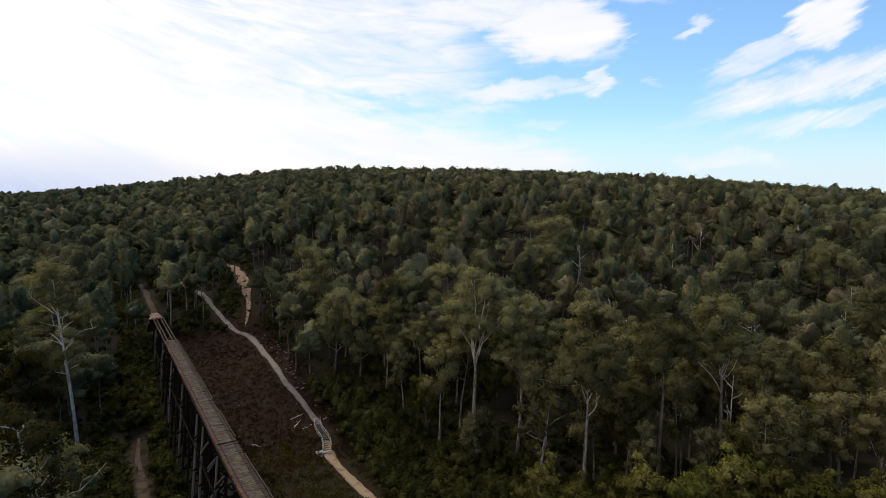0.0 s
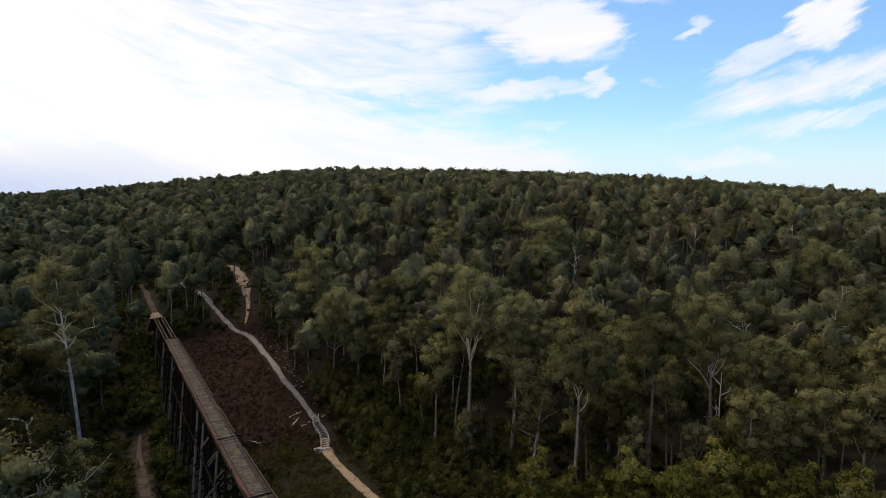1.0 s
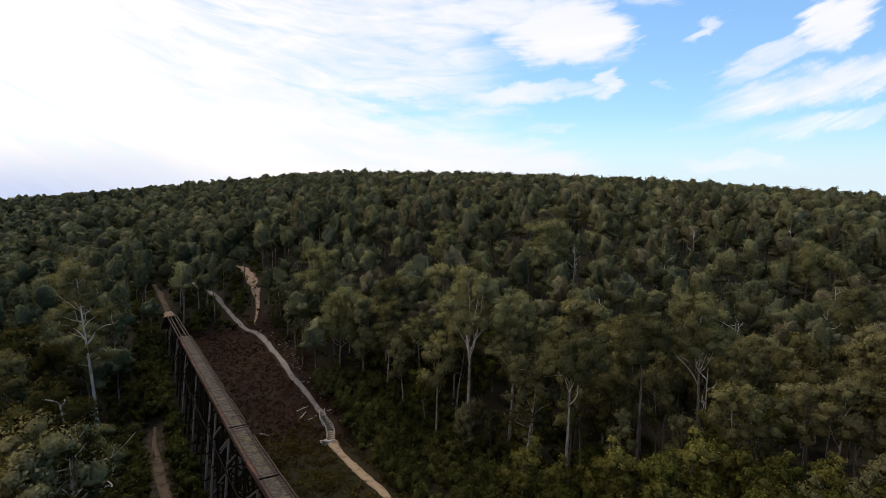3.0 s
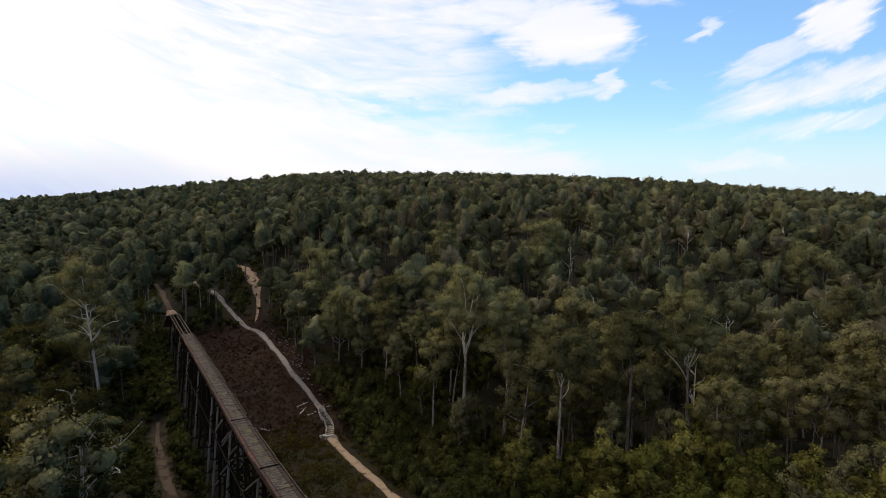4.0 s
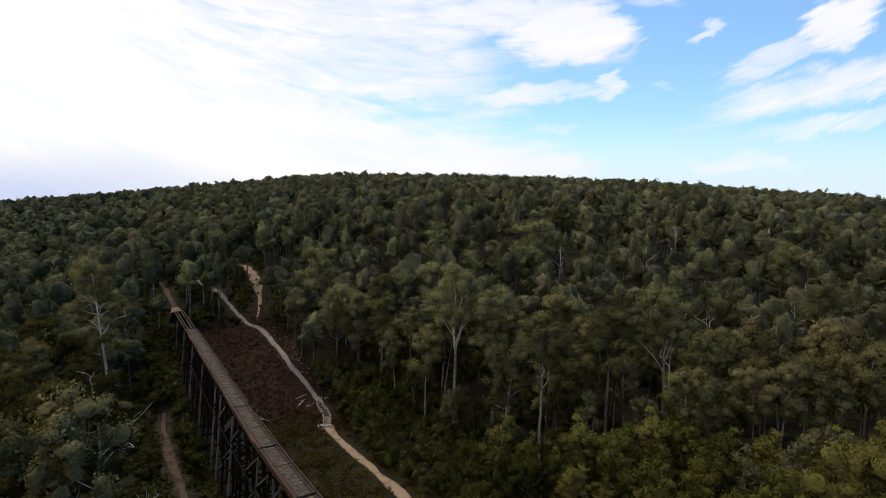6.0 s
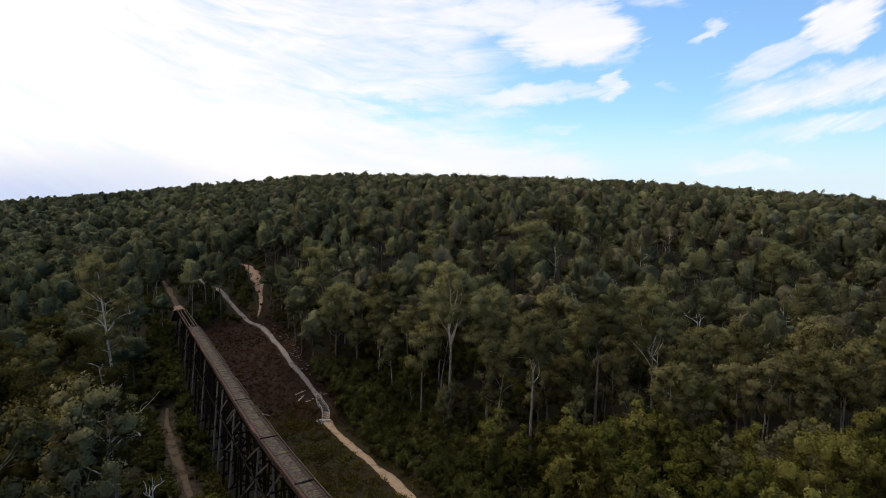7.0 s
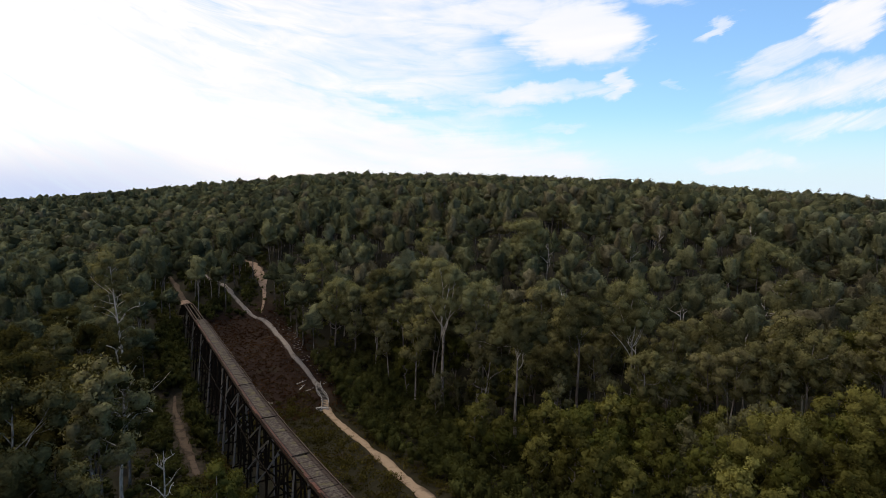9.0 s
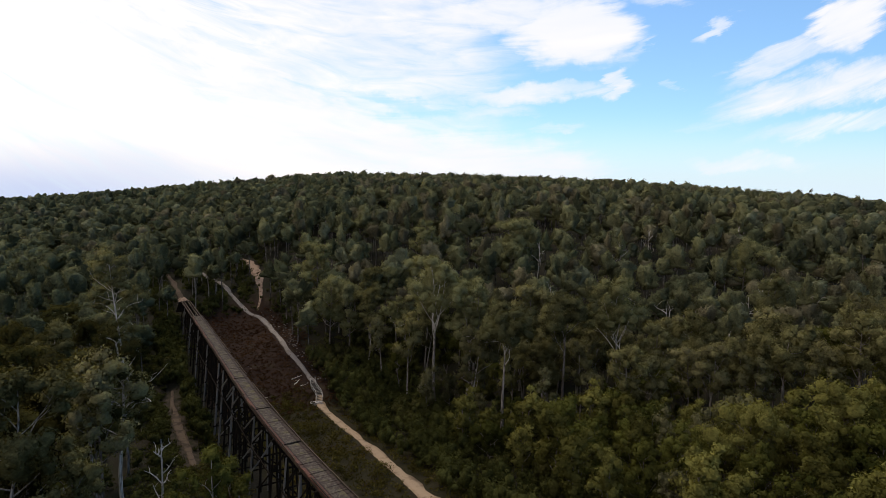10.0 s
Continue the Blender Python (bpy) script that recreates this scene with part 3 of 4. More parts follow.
def gum(seed, height, spread_r, bare, limbs, lean=0.04, thick=1.0, per_area=70, size=0.37, steep=1.0, out=False):
    """A eucalypt standing at the origin: wood (tubes) and leaves (rounded clumps at the ends of its limbs)."""
    r = np.random.default_rng(seed)
    top = np.array([r.normal(0, lean) * height, r.normal(0, lean) * height, height * r.uniform(0.82, 0.88)])
    rad0 = 0.0075 * height * thick + 0.05
    trunk = bent(r, (0, 0, -0.8), top, 0.009 * height, 9)
    radii = np.linspace(rad0 * 1.15, rad0 * 0.22, 9)
    radii[0] *= 1.35
    wood, clumps = [], []
    turn = r.uniform(0, 6.28)
    if out:
        return forked(r, height, spread_r, bare, limbs, trunk, radii, per_area, size)
    for i in range(limbs):
        h = min(0.95, bare + (0.93 - bare) * (i + r.uniform(0, 0.6)) / limbs)
        up_here = max(0.0, (h - bare) / (1 - bare))
        root = np.array([np.interp(h, np.linspace(0, 1, 9), trunk[:, j]) for j in range(3)])
        turn += 2.4 + r.normal(0, 0.4)
        reach = spread_r * r.uniform(0.55, 1.05) * (0.75 + 0.5 * up_here - 0.75 * up_here ** 2)
        up = steep * reach * r.uniform(0.5, 1.1) + 0.035 * height
        end = root + np.array([math.cos(turn) * reach, math.sin(turn) * reach, up])
        limb = bent(r, root, end, 0.15 * reach, 6)
        r0 = np.interp(h, np.linspace(0, 1, 9), radii) * (0.85 if out else 0.62)
        wood.append(tube(limb, np.linspace(r0, r0 * 0.25, 6), 5))
        for j in range(3):
            q = limb[min(5, (3 if out else 2) + j)]
            e2 = q + r.normal(0, 1, 3) * np.array([0.36, 0.36, 0.22]) * reach + np.array([0, 0, 0.22 * reach + 0.3])
            wood.append(tube(bent(r, q, e2, 0.05 * reach, 4), np.linspace(r0 * 0.4, r0 * 0.12, 4), 3))
            clumps.append((e2 + (0, 0, 0.15), r.uniform(0.23, 0.35) * spread_r, r.uniform(0.85, 1.15)))
            if r.random() < 0.4:
                clumps.append((e2 + r.normal(0, 0.16, 3) * spread_r, r.uniform(0.14, 0.22) * spread_r, r.uniform(0.8, 1.15)))
        clumps.append((end + (0, 0, 0.2), r.uniform(0.22, 0.33) * spread_r, r.uniform(0.7, 0.95)))
    clumps.append((top + (0, 0, 0.04 * height), 0.30 * spread_r, 0.9))
    clumps.append((top + (0.25 * spread_r, 0.1 * spread_r, 0.3), 0.27 * spread_r, 0.9))
    clumps.append((top + (-0.2 * spread_r, -0.2 * spread_r, 0.0), 0.27 * spread_r, 0.9))
    heart = np.mean([c for c, _, _ in clumps], axis=0) - (0, 0, 0.12 * height)
    return tube(trunk, radii, 7), join(wood), domed(clump_leaves(r, clumps, per_area, size), heart, 0.42)


def tree_thing(name, shape, bark, limb_bark, leaf, m, label, group="trees of the valley forest", category="tree"):
    base = new(name)
    base.empty_display_size = 0.5
    trunk, limbs, leaves = shape
    mesh_object("trunk", *trunk, bark, base, smooth=True)
    mesh_object("branch_frame", *limbs, limb_bark, base, smooth=True)
    mesh_object("crown", leaves[0], leaves[1], leaf, base, smooth=True, normals=leaves[2])
    base.matrix_world = m
    return tagged(base, label, category, group)


def stand(x, y, turn=0.0, scale=1.0, sink=0.0):
    return Matrix.LocRotScale((x, y, float(ground_z(x, y)) - sink), Euler((0, 0, turn)), (scale,) * 3)


def near_line(x, y, line, dist):
    p = np.array(line)
    best = 1e9
    for a, b in zip(p[:-1], p[1:]):
        d = b - a
        t = np.clip(((x - a[0]) * d[0] + (y - a[1]) * d[1]) / (d @ d), 0, 1)
        best = min(best, math.hypot(x - a[0] - t * d[0], y - a[1] - t * d[1]))
    return best < dist


def open_land(x, y):
    """Where no tree stands: the bridge's clearing and the ways."""
    s, n = float(along(x, y)), float(across(x, y))
    if -95 < s < 128 and -15 < n < 31:
        return True
    if 40 < s < 75 and 0 < n < 44:
        return True
    if -40 < s <= 62 and 30 < n < (46 if s > 0 else 40):
        return True
    if -48 < s < 40 and -24 < n <= -15:
        return True
    if 34 < s < 73 and -40 < n < -14:
        return True
    if 126 < s < 212 and -4.0 < n < 3.0:
        return True
    return near_line(x, y, OLD_LINE, 3.6) or near_line(x, y, TRAIL_UP, 3.3) or near_line(x, y, CLAY_BANK, 3.2)


def low_growth(x, y):
    """The near bank, where only wattles and small gums grow."""
    return x > -6 and y < 86 - 0.12 * x and y > 20


def before_heroes(x, y):
    """In the way of the trees that stand out."""
    for hx, hy, h, w, *_ in [*HEROES, (-79.3, 119.8, 43, 8.0), (-37.0, 50.0, 34, 6.0)]:
        if h < 17:
            continue
        dx, dy = 8 - hx, -20 - hy
        q = math.hypot(dx, dy)
        a, b = ((x - hx) * dx + (y - hy) * dy) / q, abs((x - hx) * dy - (y - hy) * dx) / q
        if -3 < a < (20 if h >= 24 else 7) and b < w * 0.85:
            return True
    return False


def in_view(x, y):
    """Inside the wedge of land that the flight looks over."""
    return y > -60 and -0.86 * (y + 40) - 14 < x - 6 < 0.86 * (y + 40) + 16


# trees that stand out: x, y, height, crown radius, bare part of the trunk, limbs, bark, leaves, words
HEROES = [
    (7.0, 119.5, 42, 7.6, 0.52, 8, BARK_PALE, LEAF_OLIVE, "very tall mountain gum with white forked limbs at the scrub's edge"),
    (15.5, 116.5, 36, 6.0, 0.50, 8, BARK_PALE, LEAF_OLIVE, "tall mountain gum with dense yellow-olive crown"),
    (23.5, 90.0, 31, 6.6, 0.55, 8, BARK_PALE, LEAF_OLIVE, "broad gum with white forks below a domed crown"),
    (38.0, 95.0, 34, 5.8, 0.55, 7, BARK_ROUGH, LEAF_OLIVE, "tall stringybark with a long bare brown trunk"),
    (52.2, 104.0, 36, 7.2, 0.55, 8, BARK_PALE, LEAF_OLIVE, "wide gum with a fan of white limbs under the crown"),
    (54.5, 84.5, 21, 4.4, 0.30, 8, BARK_ROUGH, LEAF_GREY, "drooping grey-leaved gum with layered foliage"),
    (41.5, 86.0, 18, 3.4, 0.35, 7, BARK_ROUGH, LEAF_GREY, "small thin grey-leaved gum"),
    (32.0, 87.5, 19, 3.2, 0.35, 6, BARK_ROUGH, LEAF_GREY, "small grey-leaved gum beside a white fork"),
    (33.0, 73.0, 14, 4.4, 0.20, 8, BARK_ROUGH, LEAF_GREEN, "bushy green wattle with bright foliage"),
    (19.5, 74.0, 9.5, 3.8, 0.15, 8, BARK_ROUGH, LEAF_GREEN, "bushy green wattle beside the trail scrub"),
    (44.0, 66.0, 12, 3.8, 0.20, 7, BARK_ROUGH, LEAF_GREEN, "rounded green wattle on the bank"),
    (58.5, 53.0, 17, 5.6, 0.25, 9, BARK_ROUGH, LEAF_YELLOW, "spreading yellow-green gum on the near bank"),
    (73.0, 54.0, 18, 5.2, 0.25, 9, BARK_ROUGH, LEAF_YELLOW, "dense olive gum on the near bank"),
    (63.5, 111.0, 26, 5.0, 0.40, 8, BARK_PALE, LEAF_OLIVE, "rounded gum in the creek hollow"),
    (77.5, 121.5, 26, 5.4, 0.40, 8, BARK_PALE, LEAF_OLIVE, "rounded gum with olive dome in the hollow"),
    (84.0, 106.0, 19, 4.6, 0.35, 8, BARK_PALE, LEAF_OLIVE, "low spreading gum in the hollow"),
    (112.5, 149.5, 28, 6.0, 0.40, 8, BARK_PALE, LEAF_OLIVE, "domed gum with a dark hollow beside it"),
    (118.0, 178.0, 30, 7.0, 0.45, 8, BARK_PALE, LEAF_OLIVE, "broad gum standing above the slope"),
    (35.5, 184.5, 30, 7.5, 0.35, 9, BARK_ROUGH, LEAF_OLIVE, "tall billowing gum on the hillside"),
    (31.0, 176.0, 27, 6.0, 0.35, 8, BARK_ROUGH, LEAF_OLIVE, "dense olive gum on the hillside"),
    (2.0, 178.5, 32, 5.4, 0.50, 7, BARK_PALE, LEAF_OLIVE, "slim gum rising over the canopy"),
    (-0.5, 158.5, 29, 6.2, 0.45, 8, BARK_PALE, LEAF_OLIVE, "rounded gum with pale limbs"),
    (-11.0, 154.5, 27, 5.0, 0.45, 8, BARK_ROUGH, LEAF_OLIVE, "dark olive gum at the forest edge"),
    (-5.0, 137.5, 22, 4.4, 0.55, 6, BARK_PALE, LEAF_OLIVE, "slender pole gum at the forest edge"),
    (-29.0, 150.0, 26, 6.2, 0.22, 9, BARK_ROUGH, LEAF_OLIVE, "heavy-crowned gum overhanging the cleared slope"),
    (-38.0, 170.0, 29, 6.6, 0.25, 9, BARK_ROUGH, LEAF_OLIVE, "tall bushy gum beside the crushed-rock trail"),
    (-22.0, 147.0, 24, 5.4, 0.25, 9, BARK_ROUGH, LEAF_OLIVE, "dense gum beside the cleared slope"),
    (286.0, 420.0, 28, 2.4, 0.20, 9, BARK_ROUGH, LEAF_SHADED, "slim dark gum standing above the ridge"),
    (-17.5, 35.5, 19.5, 3.2, 0.30, 8, BARK_PALE, LEAF_GREEN, "green gum crowding the trestle's side"),
    # left side: several crowns use the leaf colour with shade in it
    (-55.5, 60.0, 29, 5.6, 0.35, 10, BARK_ROUGH, LEAF_SHADED, "dense olive gum beside the trestle clearing"),
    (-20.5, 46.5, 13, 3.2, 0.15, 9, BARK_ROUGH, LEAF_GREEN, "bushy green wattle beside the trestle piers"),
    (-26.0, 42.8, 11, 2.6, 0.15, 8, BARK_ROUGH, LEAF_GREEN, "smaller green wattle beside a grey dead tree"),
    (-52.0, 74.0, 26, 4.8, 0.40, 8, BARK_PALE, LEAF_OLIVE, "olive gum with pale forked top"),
    (-66.5, 80.0, 22, 5.0, 0.35, 8, BARK_ROUGH, LEAF_SHADED, "olive gum with rounded crown"),
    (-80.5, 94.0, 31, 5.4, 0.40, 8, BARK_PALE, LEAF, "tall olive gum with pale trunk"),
    (-92.0, 122.0, 25, 5.4, 0.40, 8, BARK_ROUGH, LEAF_SHADED, "bushy gum with heavy crown, leaves darkened for shade"),
]

for i, (x, y, h, w, bare, limbs, bark, leaf, words) in enumerate(HEROES):
    shape = gum(300 + i, h, w, bare, limbs, lean=0.03, thick=1.25, per_area=95, size=0.31, out=bare > 0.45, steep=1.5 if bare > 0.45 else 1.0)
    tree_thing("gum_tree", shape, bark, BARK_WHITE if bark is BARK_WHITE or (bare > 0.5 and bark is BARK_PALE) else BARK_PALE, leaf, stand(x, y, i * 1.7), words)


def white_gum(seed, x, y, height, lean, arms, words, leaf, clump):
    """A thin-crowned gum: a white bole and crooked white arms, each (height, out to the right, away, up), with tufts of leaves."""
    r = np.random.default_rng(seed)
    base = new("gum_tree")
    line = bent(r, (0, 0, -0.6), (lean, 0, height * 0.93), 0.014 * height, 12)
    radii = np.linspace(0.0095 * height + 0.05, 0.09, 12)
    mesh_object("trunk", *tube(line, radii, 8), BARK_WHITE, base, smooth=True)
    clumps = [(line[-1] + (0, 0, 0.8), clump, 0.9), (line[-2] + (0.8, 0.4, 0.6), clump * 0.8, 0.9), (line[-2] + (-0.9, -0.3, 0.2), clump * 0.8, 0.9)]
    wood = []
    for z, dx, dy, dz in arms:
        q = np.array([np.interp(z, line[:, 2], line[:, j]) for j in range(3)])
        e = q + (dx, dy, dz)
        arm = bent(r, q, e, 0.10 * math.hypot(dx, dz), 7)
        arm[2:5, 2] += 0.06 * abs(dx)
        r0 = 0.46 * np.interp(z, line[:, 2], radii)
        wood.append(tube(arm, np.linspace(r0, 0.05, 7), 6))
        for t in (3, 5, 6):
            f = arm[t] + r.normal(0, 0.26, 3) * abs(dx) + (0, 0, 0.9)
            wood.append(tube(bent(r, arm[t], f, 0.12, 4), np.linspace(r0 * 0.4, 0.03, 4), 4))
            if t > 3 or r.random() < 0.6:
                clumps.append((f + (0, 0, 0.35), clump * r.uniform(0.65, 1.1), r.uniform(0.65, 0.95)))
    reach = max(abs(a[1]) for a in arms)
    low = min(a[0] for a in arms)
    for i in range(16):
        z = low + 1.0 + (height * 0.93 - low) * (i + 0.5) / 16
        q = np.array([np.interp(z, line[:, 2], line[:, j]) for j in range(3)])
        a, w = 2.4 * i + r.normal(0, 0.4), reach * r.uniform(0.35, 0.85) * (0.78 + 0.32 * math.sin(math.pi * i / 15))
        e = q + (math.cos(a) * w, math.sin(a) * w, 0.3 * w + r.uniform(0, 1.5))
        wood.append(tube(bent(r, q, e, 0.3, 5), np.linspace(0.09, 0.03, 5), 4))
        clumps.append((e, clump * r.uniform(0.7, 1.15), r.uniform(0.7, 1.1)))
    mesh_object("branch_frame", *join(wood), BARK_WHITE, base, smooth=True)
    heart = np.mean([c for c, _, _ in clumps], axis=0) - (0, 0, 3.0)
    v, f, n = domed(clump_leaves(r, clumps, 90, 0.30, 0.48), heart, 0.35)
    mesh_object("crown", v, f, leaf, base, smooth=True, normals=n)
    base.matrix_world = stand(x, y)
    tagged(base, words, "tree", "trees of the valley forest")


white_gum(71, -79.3, 119.8, 43, -3.6, ((31.5, -6.4, 0.5, 5.0), (32.5, 4.8, -1.0, 3.6), (36.0, -2.4, 1.0, 5.5), (35.0, 2.6, 1.5, 4.0), (21.0, 4.8, -0.5, 1.2), (23.5, 7.0, 1.0, 5.5), (17.5, -2.4, -0.6, 2.2), (28.0, -4.0, 2.5, 3.0), (28.5, 3.5, -2.5, 4.0), (25.0, -5.5, -1.0, 3.5)),
          "towering thin-crowned gum with white trunk and bare white arms", LEAF, 2.0)
white_gum(72, -37.0, 50.0, 34, -1.6, ((16.0, 2.8, -1.0, 2.0), (17.0, -3.2, -0.5, 1.2), (19.5, 4.2, 0.5, 2.6), (21.0, -3.6, -1.0, 2.4), (22.5, 2.4, -1.5, 3.0), (24.0, 4.6, 0.5, 1.8), (25.0, -2.6, 1.0, 3.0), (27.0, 2.6, 0.8, 3.0), (28.0, -2.2, -1.0, 2.8), (20.5, 1.2, 3.2, 2.2)),
          "half-dead gum with white trunk and arms beside the trestle", LEAF_SHADED, 1.3)


# dead white snags
def snag(seed, x, y, h, lean_x, lean_y, words, arms=9):
    """A dead tree: a tapering bole with crooked upward arms."""
    r = np.random.default_rng(seed)
    line = bent(r, (0, 0, -0.6), (lean_x, lean_y, h), 0.012 * h, 10)
    base = new("dead_tree")
    mesh_object("trunk", *tube(line, np.linspace(0.26, 0.05, 10), 7), BARK_WHITE, base, smooth=True)
    turn = r.uniform(0, 6.28)
    for j in range(arms):
        q = line[3 + j * 6 // arms]
        turn += 2.4
        reach = r.uniform(0.08, 0.17) * h
        e = q + np.array([math.cos(turn) * reach, math.sin(turn) * reach, reach * r.uniform(0.6, 1.5)])
        arm = bent(r, q, e, 0.09 * reach, 6)
        wood = [tube(arm, np.linspace(0.13, 0.04, 6), 5)]
        for t in (2, 4):
            f = arm[t] + r.normal(0, 0.3, 3) * reach + (0, 0, 0.35 * reach)
            wood.append(tube(bent(r, arm[t], f, 0.05 * reach, 4), np.linspace(0.06, 0.025, 4), 4))
        mesh_object("branch", *join(wood), BARK_WHITE, base, smooth=True)
    base.matrix_world = stand(x, y)
    tagged(base, words, "tree", "dead trees")


snag(1, 103.5, 145.5, 22, 0.5, 0.3, "short white dead tree among green crowns")
snag(2, 124.0, 151.5, 21, 4.0, 1.0, "leaning white dead tree with forked top")
snag(3, -2.7, 169.5, 19, 0.2, 0.0, "white broken stump above the forest edge", 3)
snag(4, 40.7, 136.0, 27, 0.6, 0.3, "slim grey dead tree on the slope")
snag(6, -34.5, 53.0, 15, 0.6, 0.3, "small bare dead tree beside the trestle")

for i, (x, y, h) in enumerate(((50.8, 97.0, 24), (93.9, 107.3, 23), (88.1, 122.8, 22), (75.6, 138.5, 24), (132.7, 212.1, 24), (73.9, 185.5, 24), (117.6, 161.4, 24), (42.6, 182.4, 23), (91.4, 200.2, 24))):
    snag(20 + i, x, y, h - 1.2, 1.2 * math.sin(3.0 * i), 0.5, "slim white dead tree forking above the canopy", 6)

# prototypes, each copied many times
PROTOS = []
for i, (h, w, bare, limbs, bark, leaf, words) in enumerate((
        (25, 4.6, 0.50, 7, BARK_PALE, LEAF, "tall eucalypt with pale trunk and olive crown"),
        (28, 5.0, 0.52, 8, BARK_PALE, LEAF, "tall eucalypt with pale trunk and open olive crown"),
        (22, 4.2, 0.42, 7, BARK_ROUGH, LEAF, "rough-barked eucalypt with dense olive crown"),
        (26, 4.4, 0.56, 6, BARK_PALE, LEAF, "slender eucalypt with high olive crown"),
        (20, 4.4, 0.35, 8, BARK_ROUGH, LEAF_GREEN, "bushy eucalypt with deep green crown"),
        (23, 4.0, 0.45, 7, BARK_ROUGH, LEAF_GREY, "rough-barked eucalypt with grey-green crown"),
        (27, 4.8, 0.48, 8, BARK_ROUGH, LEAF, "tall stringybark with spreading olive crown"),
        (18, 3.6, 0.30, 7, BARK_ROUGH, LEAF_GREEN, "young eucalypt with rounded green crown"),
        (24, 4.3, 0.50, 7, BARK_PALE, LEAF_GREY, "pale-trunked eucalypt with greyish crown"),
        (21, 4.6, 0.40, 8, BARK_PALE, LEAF, "spreading eucalypt with forked pale limbs"),
        (11, 3.4, 0.18, 8, BARK_ROUGH, LEAF_GREEN, "bushy green wattle with rounded crown"),
        (13, 3.6, 0.22, 8, BARK_ROUGH, LEAF_YELLOW, "small bushy eucalypt with yellow-olive crown"),
        (12, 3.2, 0.25, 7, BARK_ROUGH, LEAF_GREY, "small grey-leaved eucalypt with thin crown"),
        # the last three: leaf colour darkened for the shaded left side
        (24, 4.4, 0.40, 8, BARK_ROUGH, LEAF_SHADED, "eucalypt with dense crown, leaves darkened for shade"),
        (20, 4.0, 0.30, 8, BARK_ROUGH, LEAF_SHADED, "bushy eucalypt, leaves darkened for shade"),
        (27, 4.6, 0.48, 8, BARK_PALE, LEAF_SHADED, "tall eucalypt with pale trunk, leaves darkened for shade"))):
    shape = gum(100 + i, h, w, bare, limbs, steep=1.25)
    PROTOS.append((tree_thing("gum_tree", shape, bark, BARK_PALE, leaf, pose(0, 0, 0), words), h))

rng = np.random.default_rng(11)
taken = [(x, y) for x, y, *_ in HEROES] + [(-79.3, 119.8), (-37.0, 50.0)]
spots = []
for _ in range(40000):
    y = rng.uniform(-10, 165)
    x = rng.uniform(-160, 190)
    if not in_view(x, y) or open_land(x, y) or math.hypot(x - 8, y + 15) < 66:
        continue
    if before_heroes(x, y) and rng.random() < 0.8:
        continue
    gap = 4.8 if low_growth(x, y) else 7.6 if rng.random() < 0.6 else 6.2
    if any((x - a) ** 2 + (y - b) ** 2 < gap * gap for a, b in taken):
        continue
    taken.append((x, y))
    spots.append((x, y))
spots.sort(key=lambda q: (q[0] - 8) ** 2 + (q[1] + 20) ** 2)
near_spots, mid_spots = spots[:255], spots[255:]
used = set()
for x, y in near_spots:
    # left of x = -42: trees with shade in their leaf colour
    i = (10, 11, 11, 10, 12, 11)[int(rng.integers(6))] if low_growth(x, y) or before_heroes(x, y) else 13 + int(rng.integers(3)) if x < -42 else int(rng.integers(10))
    ob, h = PROTOS[i]
    m = stand(x, y, rng.uniform(0, 6.28), rng.uniform(0.82, 1.2))
    if i in used:
        copy_thing(ob, m).scale = m.to_scale()
    else:
        ob.matrix_world = m
        used.add(i)


